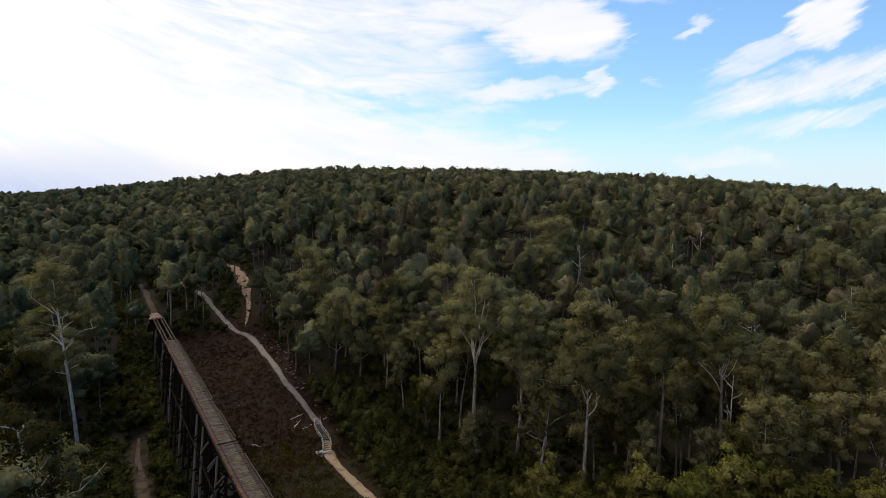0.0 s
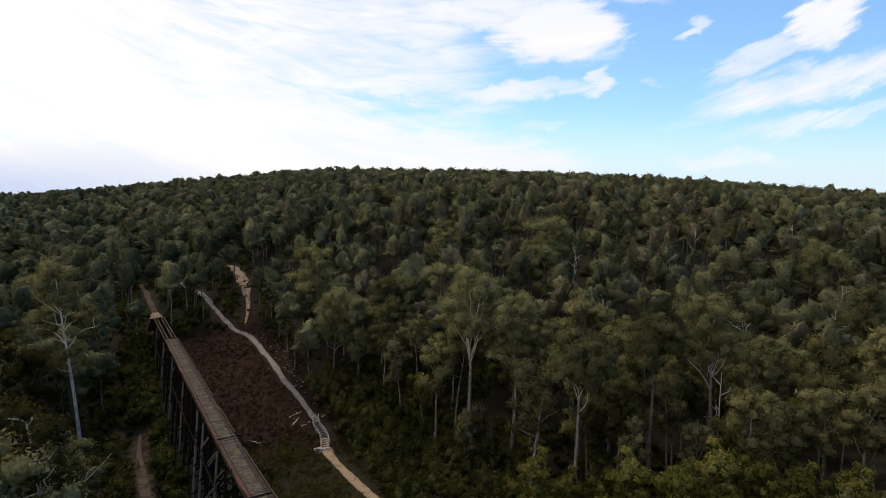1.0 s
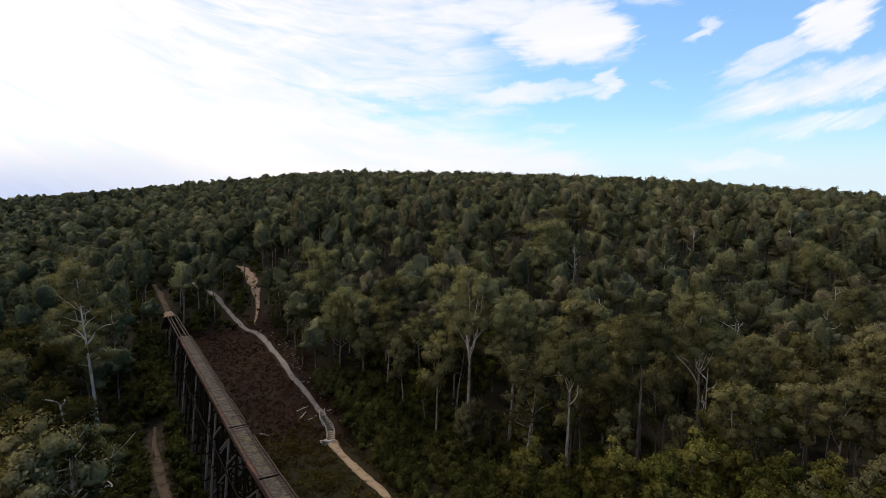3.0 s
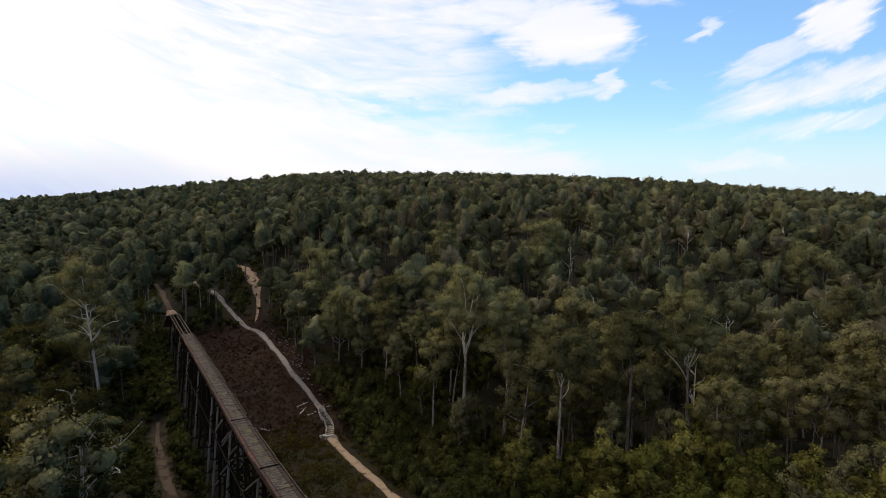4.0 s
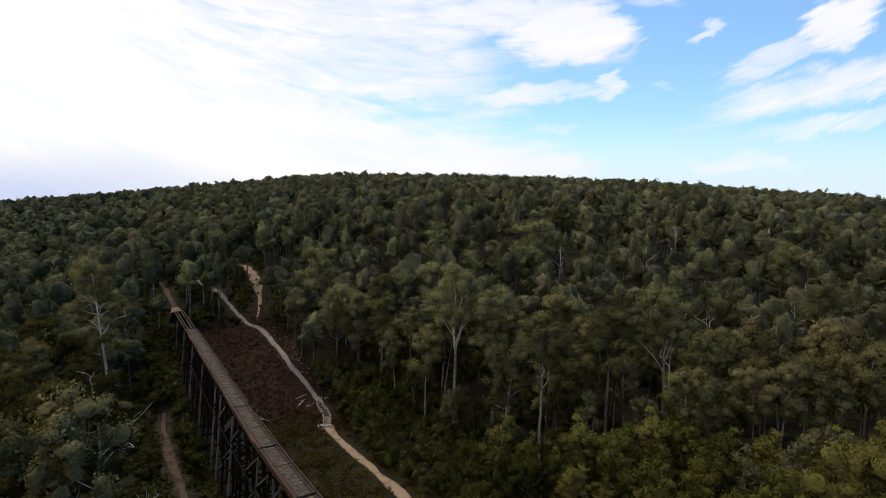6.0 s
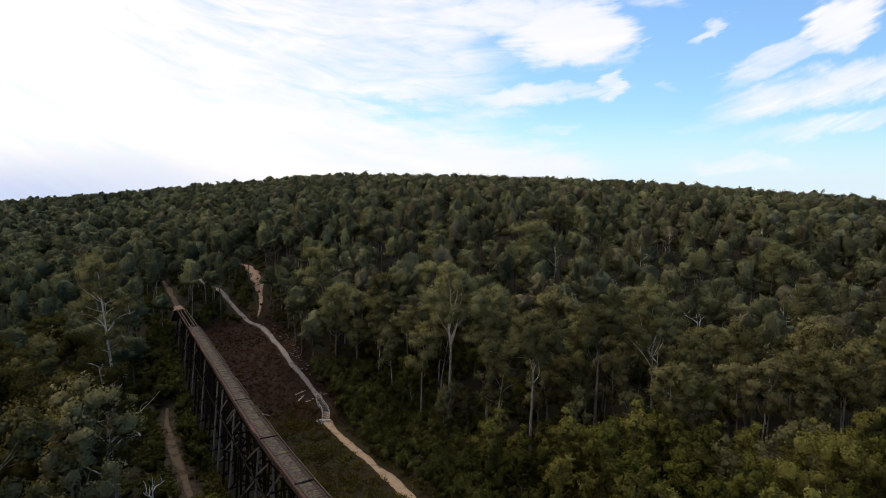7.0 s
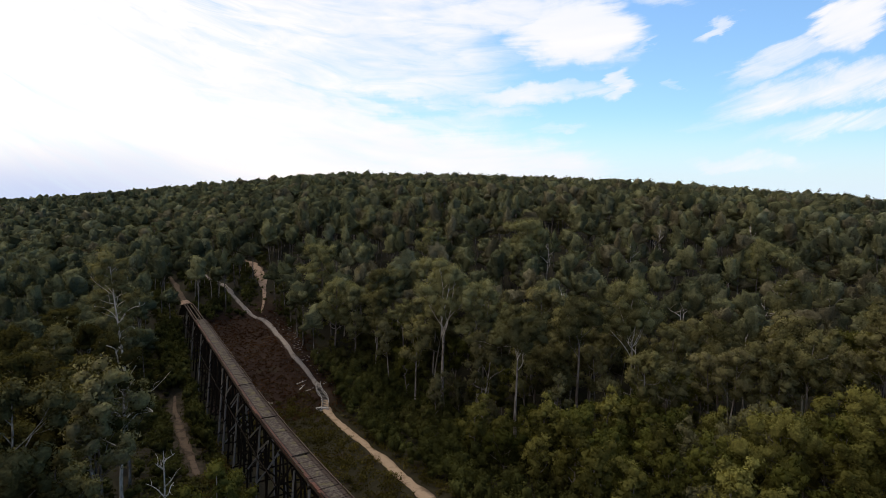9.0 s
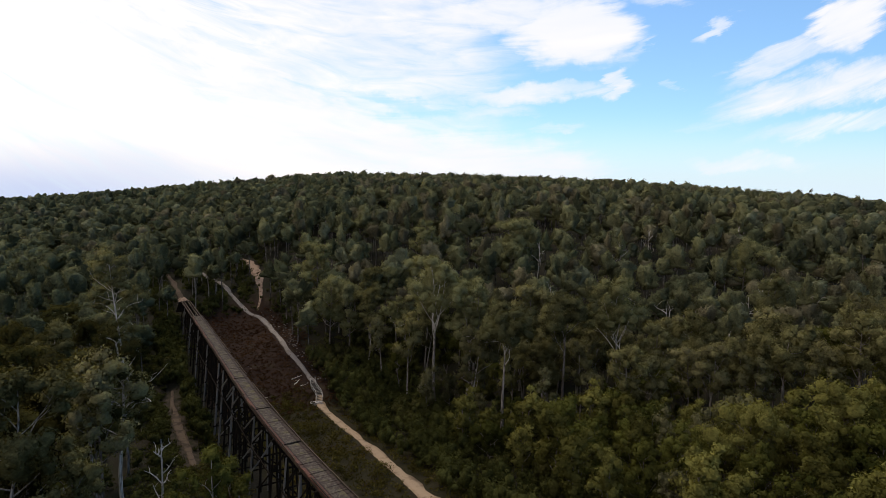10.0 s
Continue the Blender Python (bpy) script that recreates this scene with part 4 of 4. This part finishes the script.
# the woods further off: joined leaves and joined stems
def far_woods():
    r = np.random.default_rng(21)
    spots = list(mid_spots)
    for y0 in np.arange(150, 1100, 7.0):
        step = 9.0 if y0 < 420 else 10.0 if y0 < 700 else 20.0
        if y0 >= 420 and int(round((y0 - 150) / 7.0)) % (2 if y0 < 700 else 4):
            continue
        w = 0.86 * (y0 + 40) + 16
        for x0 in np.arange(-w, w + 12, step):
            x, y = x0 + r.uniform(-0.5, 0.5) * step, y0 + r.uniform(-0.5, 0.5) * step
            if y0 < 168 and any(abs(x - a) < 4.2 and abs(y - b) < 4.2 for a, b in taken):
                continue
            if y > 720 and -140 < x < 240:
                continue
            if y0 < 330 and open_land(x, y):
                continue
            if r.random() < 0.08:
                continue
            spots.append((x, y))
    lib = {}
    kinds = ((15, 3, 520, 0.50), (14, 2, 360, 0.62), (12, 2, 90, 0.90), (9, 2, 26, 1.0))
    for q, (nc, level, sprays, size) in enumerate(kinds):
        lib[q] = []
        for v in range(16):
            rr = np.random.default_rng(500 + 20 * q + v)
            clumps = [(np.array([rr.normal(0, 0.7), rr.normal(0, 0.7), 18.7]), rr.uniform(1.1, 1.7), 1.0)]
            a = rr.uniform(0, 6.28)
            n = nc + int(rr.integers(-2, 3))
            deep = rr.uniform(5.5, 9.0)
            for c in range(n):
                a += 2.4 + rr.normal(0, 0.4)
                f = (c + 0.5) / n
                rad = 3.5 * math.sqrt(f) * rr.uniform(0.55, 1.25)
                clumps.append((np.array([math.cos(a) * rad, math.sin(a) * rad, 19.0 - deep * f ** 2.2 + rr.normal(0, 0.9)]), rr.uniform(0.8, 1.7), 1.0))
            made = billowing_crown(rr, clumps, (0, 0, 13.5), level, sprays, size)
            if q > 1:
                low = clump_leaves(rr, [(np.array([rr.normal(0, 1.5), rr.normal(0, 1.5), 5.5]), 2.8 if q < 3 else 3.4, 1.6)], 2.0, size, 0.8, 0)
                made = (np.concatenate([made[0], low[0]]), np.concatenate([made[1], low[1] + len(made[0])]), np.concatenate([made[2], low[2]]))
            lib[q].append(made)
    stems_v, leaves_v, leaves_n, leaves_f, kind, base = [], [], [], [], [], 0
    shapes = []
    for v in range(6):
        rr = np.random.default_rng(900 + v)
        bits = [tube(bent(rr, (0, 0, -1), (rr.normal(0, 0.6), rr.normal(0, 0.6), 18), 0.25, 4), [0.27, 0.22, 0.17, 0.09], 4)]
        for _ in range(3):
            z = rr.uniform(9, 15)
            e = np.array([rr.normal(0, 1.7), rr.normal(0, 1.7), z + rr.uniform(1.5, 4.0)])
            bits.append(tube(bent(rr, (0, 0, z), e, 0.2, 3), [0.12, 0.09, 0.04], 4))
        shapes.append(join(bits))
    stem_f = shapes[0][1]
    for x, y in spots:
        d = math.hypot(x - 8, y + 15)
        q = 0 if d < 190 else 1 if d < 290 else 2 if d < 460 else 3
        v, vf, vn = lib[q][int(r.integers(16))]
        a, sc, wide = r.uniform(0, 6.28), r.uniform(0.70, 1.24) if d < 300 else r.uniform(0.88, 1.1), r.uniform(0.85, 1.3) * (1.0 if d < 290 else 1.18 if d < 720 else 1.9)
        rot = np.array([[math.cos(a), -math.sin(a), 0], [math.sin(a), math.cos(a), 0], [0, 0, 1]])
        at = np.array([x, y, float(ground_z(x, y))])
        leaves_v.append((v * (wide, wide, sc)) @ rot.T + at)
        leaves_n.append(vn @ rot.T)
        leaves_f.append(vf + base)
        base += len(v)
        # left of x = -50 the darkest kind prevails, standing in for shade
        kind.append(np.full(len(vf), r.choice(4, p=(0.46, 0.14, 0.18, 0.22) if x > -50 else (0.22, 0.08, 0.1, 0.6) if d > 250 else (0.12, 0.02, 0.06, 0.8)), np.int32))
        if d < 420:
            stems_v.append((shapes[int(r.integers(6))][0] * np.array([1, 1, sc])) @ rot.T + at)
    lv = np.concatenate(leaves_v)
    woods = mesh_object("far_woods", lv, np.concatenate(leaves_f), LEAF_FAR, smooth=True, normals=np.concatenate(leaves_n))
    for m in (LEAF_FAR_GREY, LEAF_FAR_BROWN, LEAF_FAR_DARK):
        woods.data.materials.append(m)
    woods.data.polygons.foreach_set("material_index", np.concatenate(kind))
    tagged(woods, "dense eucalypt forest covering the hill", "forest", kind="stuff")
    sv = np.concatenate(stems_v)
    f = (stem_f[None] + (np.arange(len(stems_v)) * len(shapes[0][0]))[:, None, None]).reshape(-1, 4)
    stems = mesh_object("forest_stems", sv, f, BARK_STEM, smooth=True)
    stems.data.materials.append(BARK_PALE)
    stems.data.polygons.foreach_set("material_index", np.repeat((r.random(len(stems_v)) < 0.3).astype(np.int32), len(stem_f)))
    tagged(stems, "pale trunks standing in the hillside forest", "forest", kind="stuff")


far_woods()


# scrub: joined leaf mounds
def scrub(name, label, mat, spots, per, size, seed, heart=0.66):
    r = np.random.default_rng(seed)
    clumps = []
    for x, y, rad, tall in spots:
        z = float(ground_z(x, y))
        for _ in range(2):
            clumps.append((np.array([x + r.normal(0, rad * 0.4), y + r.normal(0, rad * 0.4), z + tall * r.uniform(0.35, 0.8)]), rad * r.uniform(0.55, 0.9), min(1.7, tall / rad * r.uniform(0.5, 0.9))))
    v, f, vn = clump_leaves(r, clumps, per, size, heart, 0)
    tagged(mesh_object(name, v, f, mat, smooth=True, normals=vn), label, "scrub", kind="stuff")


def scatter(count, s_lo, s_hi, n_lo, n_hi, keep, seed, rad, tall):
    r = np.random.default_rng(seed)
    out = []
    for _ in range(count):
        s, n = r.uniform(s_lo, s_hi), r.uniform(n_lo, n_hi)
        x, y = BX + UX * s + UY * n, BY + UY * s - UX * n
        if keep(x, y, s, n):
            out.append((x, y, r.uniform(*rad), r.uniform(*tall)))
    return out


def off_paths(x, y, d=2.2):
    return not (near_line(x, y, TRAIL, d) or near_line(x, y, TRAIL_UP, d) or near_line(x, y, LEFT_TRACK, d + 0.5) or near_line(x, y, CLAY_BANK, d + 1) or near_line(x, y, OLD_LINE, d + 0.5))


tall_scrub = scatter(900, -60, 75, 27, 58, lambda x, y, s, n: off_paths(x, y, 3.2), 31, (1.4, 2.6), (2.5, 5.5))
tall_scrub += scatter(520, -60, 80, 44, 90, lambda x, y, s, n: y > 60, 37, (1.2, 2.2), (1.2, 3.6))
tall_scrub += scatter(260, 30, 130, 32, 60, lambda x, y, s, n: off_paths(x, y, 2.5), 38, (1.0, 2.0), (1.0, 3.0))
tall_scrub += scatter(150, 0, 130, -40, -13, lambda x, y, s, n: off_paths(x, y, 3.0), 32, (1.4, 2.6), (2.0, 4.5))
tall_scrub += scatter(1000, -10, 128, -18, -2.6, lambda x, y, s, n: off_paths(x, y, 1.7), 36, (0.8, 1.6), (0.5, 1.8))
tall_scrub += scatter(620, 95, 240, -30, 45, lambda x, y, s, n: off_paths(x, y, 2.8) and not (s < 130 and 2 < n < 34), 33, (0.9, 1.9), (0.8, 2.8))
tall_scrub += scatter(300, 128, 216, 3.5, 40, lambda x, y, s, n: off_paths(x, y, 2.4), 39, (1.4, 2.4), (2.0, 4.2))
tall_scrub += scatter(420, 34, 128, -10, -3.4, lambda x, y, s, n: off_paths(x, y, 2.0), 45, (1.0, 1.9), (2.5, 7.0))
tall_scrub += scatter(200, 128, 215, -9, -1.6, lambda x, y, s, n: off_paths(x, y, 1.6), 46, (1.0, 2.0), (1.5, 4.0))
tall_scrub += [(-72.0 - 1.6 * i + 2.4 * math.sin(2.7 * i), 204.0 + 3.4 * i, 0.8, 1.4) for i in range(10)]
tall_scrub += [(-68.4 - 0.6 * i + 3.0 * math.sin(2.1 * i), 189.0 + 1.7 * i + 1.5 * math.cos(3.3 * i), 1.1, 2.2) for i in range(7)]
scrub("tall_scrub", "dense dark green tea-tree scrub", LEAF_SHRUB, tall_scrub, 26, 0.36, 41, 0.5)
low_spots = scatter(3200, -80, 60, -9, 30, lambda x, y, s, n: off_paths(x, y, 2.1) and not -2.6 < n - 1 < 3.4, 34, (0.5, 1.5), (0.3, 1.4))
scrub("low_scrub", "low green bushes and grass tussocks beside the trail", LEAF_GRASS, low_spots, 24, 0.34, 42, 0)
bracken = scatter(2600, 46, 130, 3.5, 35, lambda x, y, s, n: off_paths(x, y, 1.3), 35, (0.25, 0.7), (0.15, 0.45))
scrub("bracken", "red-brown dead bracken on the cleared slope", LEAF_BRACKEN, bracken, 50, 0.28, 43, 0)


# ---- the trestle bridge ----
def centre(s):
    """Plan place of the bridge's centre line at s metres along it, and its direction."""
    def at(q):
        n = 0.65 + 0.0007 * min(q - 18, 0) ** 2
        return np.array([BX + UX * q + UY * n, BY + UY * q - UX * n])
    d = at(s + 0.5) - at(s - 0.5)
    return at(s), d / np.linalg.norm(d)


def box(size, at=(0, 0, 0), jitter=0.0, seed=0):
    """A timber with slightly eased ends: a bmesh."""
    bm = bmesh.new()
    bmesh.ops.create_cube(bm, size=1.0)
    bmesh.ops.scale(bm, vec=size, verts=bm.verts)
    r = random.Random(seed)
    for v in bm.verts:
        v.co += Vector((r.gauss(0, 1), r.gauss(0, 1), r.gauss(0, 1))) * jitter
    bmesh.ops.translate(bm, vec=at, verts=bm.verts)
    return bm


def part(name, bm, mat, parent, label=""):
    me = bpy.data.meshes.new(name)
    bm.to_mesh(me)
    bm.free()
    me.materials.append(mat)
    ob = new(name, me)
    ob.parent = parent
    return tagged(ob, label)


def beam(name, a, b, wide, high, mat, parent, label="", sides=4):
    """A straight timber from a to b; sides 4 is sawn, more is a round log."""
    a, b = Vector(a), Vector(b)
    bm = bmesh.new()
    if sides == 4:
        bmesh.ops.create_cube(bm, size=1.0)
        bmesh.ops.scale(bm, vec=(wide, high, (b - a).length), verts=bm.verts)
    else:
        bmesh.ops.create_cone(bm, cap_ends=True, segments=sides, radius1=wide / 2 * 1.12, radius2=wide / 2 * 0.9, depth=(b - a).length)
    d = (b - a).normalized()
    side = d.cross(Vector((0, 0, 1)))
    if side.length < 0.05:
        side = Vector((UY, -UX, 0))
    side.normalize()
    up = side.cross(d)
    m = Matrix((side, up, d)).transposed().to_4x4()
    bmesh.ops.transform(bm, matrix=Matrix.Translation((a + b) / 2) @ m, verts=bm.verts)
    return part(name, bm, mat, parent, label)


DECK_Z = 20.0
S_END, S_NEAR, S_DECK = 126.0, -125.0, 93.5


def spot(s, n, z):
    p, d = centre(s)
    return Vector((p[0] + d[1] * n, p[1] - d[0] * n, z))


def trestle():
    bridge = new("trestle_bridge")
    tagged(bridge, "long weathered timber trestle railway bridge over the creek", "bridge")
    r = random.Random(3)
    # piers
    s = S_NEAR + 4
    piers = []
    while s < S_END - 3:
        piers.append(s)
        s += 6.4
    for i, s in enumerate(piers):
        pier = new("pier")
        pier.parent = bridge
        g = float(ground_z(*spot(s, 0, 0)[:2]))
        tall = DECK_Z - 1.1 - g
        silver = i % 3 == 1
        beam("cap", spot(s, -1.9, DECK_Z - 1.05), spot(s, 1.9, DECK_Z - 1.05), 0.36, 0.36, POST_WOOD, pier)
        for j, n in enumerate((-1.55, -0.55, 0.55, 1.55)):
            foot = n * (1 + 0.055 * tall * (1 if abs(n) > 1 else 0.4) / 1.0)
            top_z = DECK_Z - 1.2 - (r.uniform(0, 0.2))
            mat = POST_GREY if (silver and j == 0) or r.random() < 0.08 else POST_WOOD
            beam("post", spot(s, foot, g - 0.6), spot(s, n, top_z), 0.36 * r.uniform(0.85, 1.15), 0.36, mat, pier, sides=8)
        level = DECK_Z - 1.3
        k = 0
        while level - 5.0 > g + 0.3 and k < 4:
            f0, f1 = (DECK_Z - level) / 19 * 1.7 * min(1, tall / 14), (DECK_Z - level + 5) / 19 * 1.7 * min(1, tall / 14)
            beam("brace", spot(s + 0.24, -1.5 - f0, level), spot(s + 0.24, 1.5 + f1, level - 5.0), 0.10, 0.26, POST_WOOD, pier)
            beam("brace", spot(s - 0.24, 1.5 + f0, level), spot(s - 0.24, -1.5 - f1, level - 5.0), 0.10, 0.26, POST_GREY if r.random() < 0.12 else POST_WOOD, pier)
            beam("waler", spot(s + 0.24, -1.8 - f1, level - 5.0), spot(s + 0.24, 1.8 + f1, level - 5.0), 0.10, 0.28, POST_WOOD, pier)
            level -= 5.2
            k += 1
    # longitudinal struts between piers on both faces, broken here and there
    for a, b in zip(piers[:-1], piers[1:]):
        for n in (-2.4, 2.4):
            g = max(float(ground_z(*spot(a, 0, 0)[:2])), float(ground_z(*spot(b, 0, 0)[:2])))
            if DECK_Z - 7.5 > g and r.random() < 0.8:
                z = DECK_Z - 6.4
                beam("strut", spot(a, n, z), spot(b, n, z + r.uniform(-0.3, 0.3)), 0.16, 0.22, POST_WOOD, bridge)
            if n < 0 and r.random() < 0.45 and DECK_Z - 5 > g:
                beam("strut", spot(a, n * 0.75, DECK_Z - 1.6), spot((a + b) / 2 + 1.5, n * 0.95, DECK_Z - 5.0), 0.2, 0.22, POST_GREY if r.random() < 0.6 else POST_WOOD, bridge)
    # stringers, pier to pier
    for a, b in zip(piers[:-1] + [piers[-1]], piers[1:] + [S_END + 1.0]):
        for n in (-1.35, -0.6, 0.6, 1.35):
            beam("stringer", spot(a - 0.15, n, DECK_Z - 0.62), spot(b + 0.15, n + r.uniform(-0.03, 0.03), DECK_Z - 0.62), 0.34, 0.44, BEAM_WOOD, bridge)
    # kerbs along both edges
    s = S_NEAR
    while s < S_DECK - 3:
        e = min(S_DECK, s + 6.4)
        for n in (-1.52, 1.52):
            if r.random() < 0.86:
                beam("kerb", spot(s + 0.05, n + r.uniform(-0.04, 0.04), DECK_Z + 0.02), spot(e - 0.05, n + r.uniform(-0.04, 0.04), DECK_Z + 0.02), 0.17, 0.18, BEAM_WOOD, bridge)
        s += 6.4
    return bridge


BRIDGE = trestle()


def transoms():
    """Cross timbers of the deck: three hundred of their own, the rest beyond view joined."""
    r = random.Random(9)
    shapes = []
    for i in range(6):
        bm = box((3.1 + r.uniform(-0.15, 0.15), 0.555, 0.20), jitter=0.018, seed=50 + i)
        me = bpy.data.meshes.new("transom")
        bm.to_mesh(me)
        bm.free()
        me.materials.append(DECK_WOOD)
        shapes.append(me)
    s = S_NEAR
    while s < S_DECK:
        s += 0.58
        if s < -85:
            continue
        if abs(s - 1.0) < 0.4 or abs(s + 16.5) < 0.4 or abs(s - 21) < 0.3:
            continue
        p, d = centre(s)
        ob = new("transom", shapes[r.randrange(6)])
        ob.parent = BRIDGE
        ob.matrix_world = pose(p[0], p[1], DECK_Z - 0.28 + r.uniform(-0.025, 0.025), r.gauss(0, 0.8), r.gauss(0, 0.4), math.degrees(math.atan2(d[1], d[0])) - 90 + r.gauss(0, 1.2))


# the far end: a bank of clay behind a timber wall
def abutment():
    ab = new("abutment")
    p, d = centre(S_END + 1.0)
    tagged(ab, "timber-walled bridge abutment holding a pale clay bank", "abutment")
    for i in range(9):
        z = DECK_Z - 0.9 - i * 0.42
        beam("plank", spot(S_END + 1.0, -2.4 - i * 0.12, z), spot(S_END + 1.0, 2.4 + i * 0.12, z), 0.25, 0.38, POST_WOOD, ab)
    bm = bmesh.new()
    rows = []
    for i in range(9):
        s = S_END + 1.2 + i * 1.6
        row = []
        for j in range(9):
            n = (j - 4) * (0.62 - 0.035 * i) * (1 + 0.15 * math.sin(i * 1.9 + j * 2.3))
            q = spot(s + 0.4 * math.sin(j * 2.7 + i), n, 0)
            g = float(ground_z(q.x, q.y))
            top = DECK_Z - 0.45 - 0.10 * i + 0.12 * math.sin(i * 2.1 + j * 1.7)
            q.z = max(g - 0.2, top - max(0, abs(n) - 0.9) * 0.9)
            row.append(bm.verts.new(q))
        rows.append(row)
    for a, b in zip(rows[:-1], rows[1:]):
        for j in range(8):
            bm.faces.new((a[j], a[j + 1], b[j + 1], b[j]))
    part("clay_fill", bm, CLAY, ab, "pale clay fill")


abutment()


# ---- the steps down to the creek, fallen branches and stones ----
def steps():
    """A flight of timber-edged steps with two handrails."""
    flight = new("timber_steps")
    tagged(flight, "timber-edged steps with grey handrails at the creek", "steps")
    a, b = np.array([-25.9, 123.6]), np.array([-30.2, 133.2])
    d = (b - a) / np.linalg.norm(b - a)
    side = np.array([d[1], -d[0]])
    def edge(t, n):
        """A point of the flight's bowed edge at t of its length."""
        return a + (b - a) * t + side * (n * (0.85 - 0.25 * t) + 0.40 * math.sin(2 * math.pi * t))

    count = 16
    for i in range(count):
        t = i / (count - 1)
        q0, q1 = edge(t, -1), edge(t, 1)
        z = float(ground_z(*((q0 + q1) / 2))) + 0.16
        beam("step", (*q0, z), (*q1, z), 0.36, 0.20, STEP_WOOD, flight)
    for n in (-1, 1):
        last = None
        for i in range(9):
            p = edge(i / 8, n * 1.08)
            g = float(ground_z(*p))
            foot, top = Vector((*p, g + 0.22)), Vector((*p, g + 1.0))
            beam("post", (*p, g - 0.3), top, 0.13, 0.13, PALE_WOOD, flight)
            if last is not None:
                beam("stringer", last[0], foot, 0.15, 0.28, PALE_WOOD, flight)
                beam("handrail", last[1], top, 0.14, 0.09, PALE_WOOD, flight)
            last = (foot, top)
    p0, p1 = a - d * 0.5 - side * 2.6, a - d * 0.2 + side * 0.7
    z = float(ground_z(*((p0 + p1) / 2))) + 0.2
    beam("landing", (*p0, z), (*p1, z), 1.5, 0.3, PALE_WOOD, flight)
    # pale landing stones at the foot
    r = random.Random(4)
    for i in range(9):
        p = a - d * r.uniform(-0.2, 1.6) + side * r.uniform(-2.2, 1.0)
        stone(p[0], p[1], r.uniform(0.35, 0.75), 60 + i, "pale flat stone beside the creek steps")


def stone(x, y, size, seed, words):
    bm = bmesh.new()
    bmesh.ops.create_icosphere(bm, subdivisions=1 if size < 0.3 else 2, radius=size)
    r = random.Random(seed)
    o = Vector((r.uniform(0, 50), r.uniform(0, 50), 0))
    for v in bm.verts:
        v.co *= 0.8 + 0.5 * noise.noise(v.co / size * 1.3 + o)
        v.co.z *= 0.55
    me = bpy.data.meshes.new("stone")
    bm.to_mesh(me)
    bm.free()
    me.materials.append(STONE_DUST)
    ob = new("stone", me)
    ob.location = (x, y, float(ground_z(x, y)) + size * 0.1)
    return tagged(ob, words, "stone", "stones along the trail")


def fallen(x, y, length, turn, thick, seed):
    """A bleached branch lying on the slope."""
    r = np.random.default_rng(seed)
    c, q = math.cos(radians(turn)), math.sin(radians(turn))
    line = np.array([[c * length * t, q * length * t, float(ground_z(x + c * length * t, y + q * length * t)) - float(ground_z(x, y)) + thick * 0.6] for t in np.linspace(0, 1, 7)])
    line += r.normal(0, 0.06, line.shape)
    bits = [tube(line, np.linspace(thick, thick * 0.45, 7), 7)]
    e = line[4] + np.array([-q, c, 0.25]) * length * 0.3
    bits.append(tube(bent(r, line[4], e, 0.05, 4), np.linspace(thick * 0.6, thick * 0.2, 4), 5))
    ob = mesh_object("fallen_branch", *join(bits), BARK_WHITE, smooth=True)
    ob.location = (x, y, float(ground_z(x, y)))
    tagged(ob, "bleached fallen branch lying on the cleared slope", "branch", "fallen branches")


PALE_WOOD = timber_material("pale_grey_timber", (0.22, 0.195, 0.175), (0.38, 0.35, 0.32), 0.0)
STEP_WOOD = timber_material("worn_step_timber", (0.075, 0.062, 0.052), (0.16, 0.14, 0.12), 0.0)
steps()
fallen(-37.0, 134.0, 3.4, 40, 0.16, 1)
fallen(-35.2, 131.0, 3.0, 75, 0.15, 2)
fallen(-34.0, 130.4, 2.2, 20, 0.12, 3)
fallen(-41.0, 124.5, 3.0, 160, 0.12, 4)
stones = random.Random(12)
for i in range(34):
    t = stones.random()
    line = smooth_line(TRAIL_UP[1:9])
    p = line[int(t * (len(line) - 2))]
    nxt = line[int(t * (len(line) - 2)) + 1]
    d = (nxt - p) / (np.linalg.norm(nxt - p) + 1e-6)
    off = stones.choice((1.5, 2.0, 2.6, 3.4, -1.6)) + stones.uniform(-0.3, 0.3)
    stone(p[0] + d[1] * off, p[1] - d[0] * off, stones.uniform(0.18, 0.5), 100 + i, "pale stone beside the crushed-rock trail")

for i in range(70):
    line = smooth_line(TRAIL_UP[2:8])
    j = int(stones.random() ** 0.8 * (len(line) - 2))
    p, d = line[j], line[j + 1] - line[j]
    d = d / (np.linalg.norm(d) + 1e-6)
    off = 1.6 + abs(stones.gauss(0, 2.2))
    stone(p[0] + d[1] * off, p[1] - d[0] * off, stones.uniform(0.14, 0.42), 200 + i, "pale rubble stone on the bank above the trail")
for i in range(40):
    q = spot(stones.uniform(58, 118), stones.uniform(7, 24), 0)
    if off_paths(q.x, q.y, 1.5):
        stone(q.x, q.y, stones.uniform(0.10, 0.26), 300 + i, "small pale stone lying among dead bracken")

transoms()
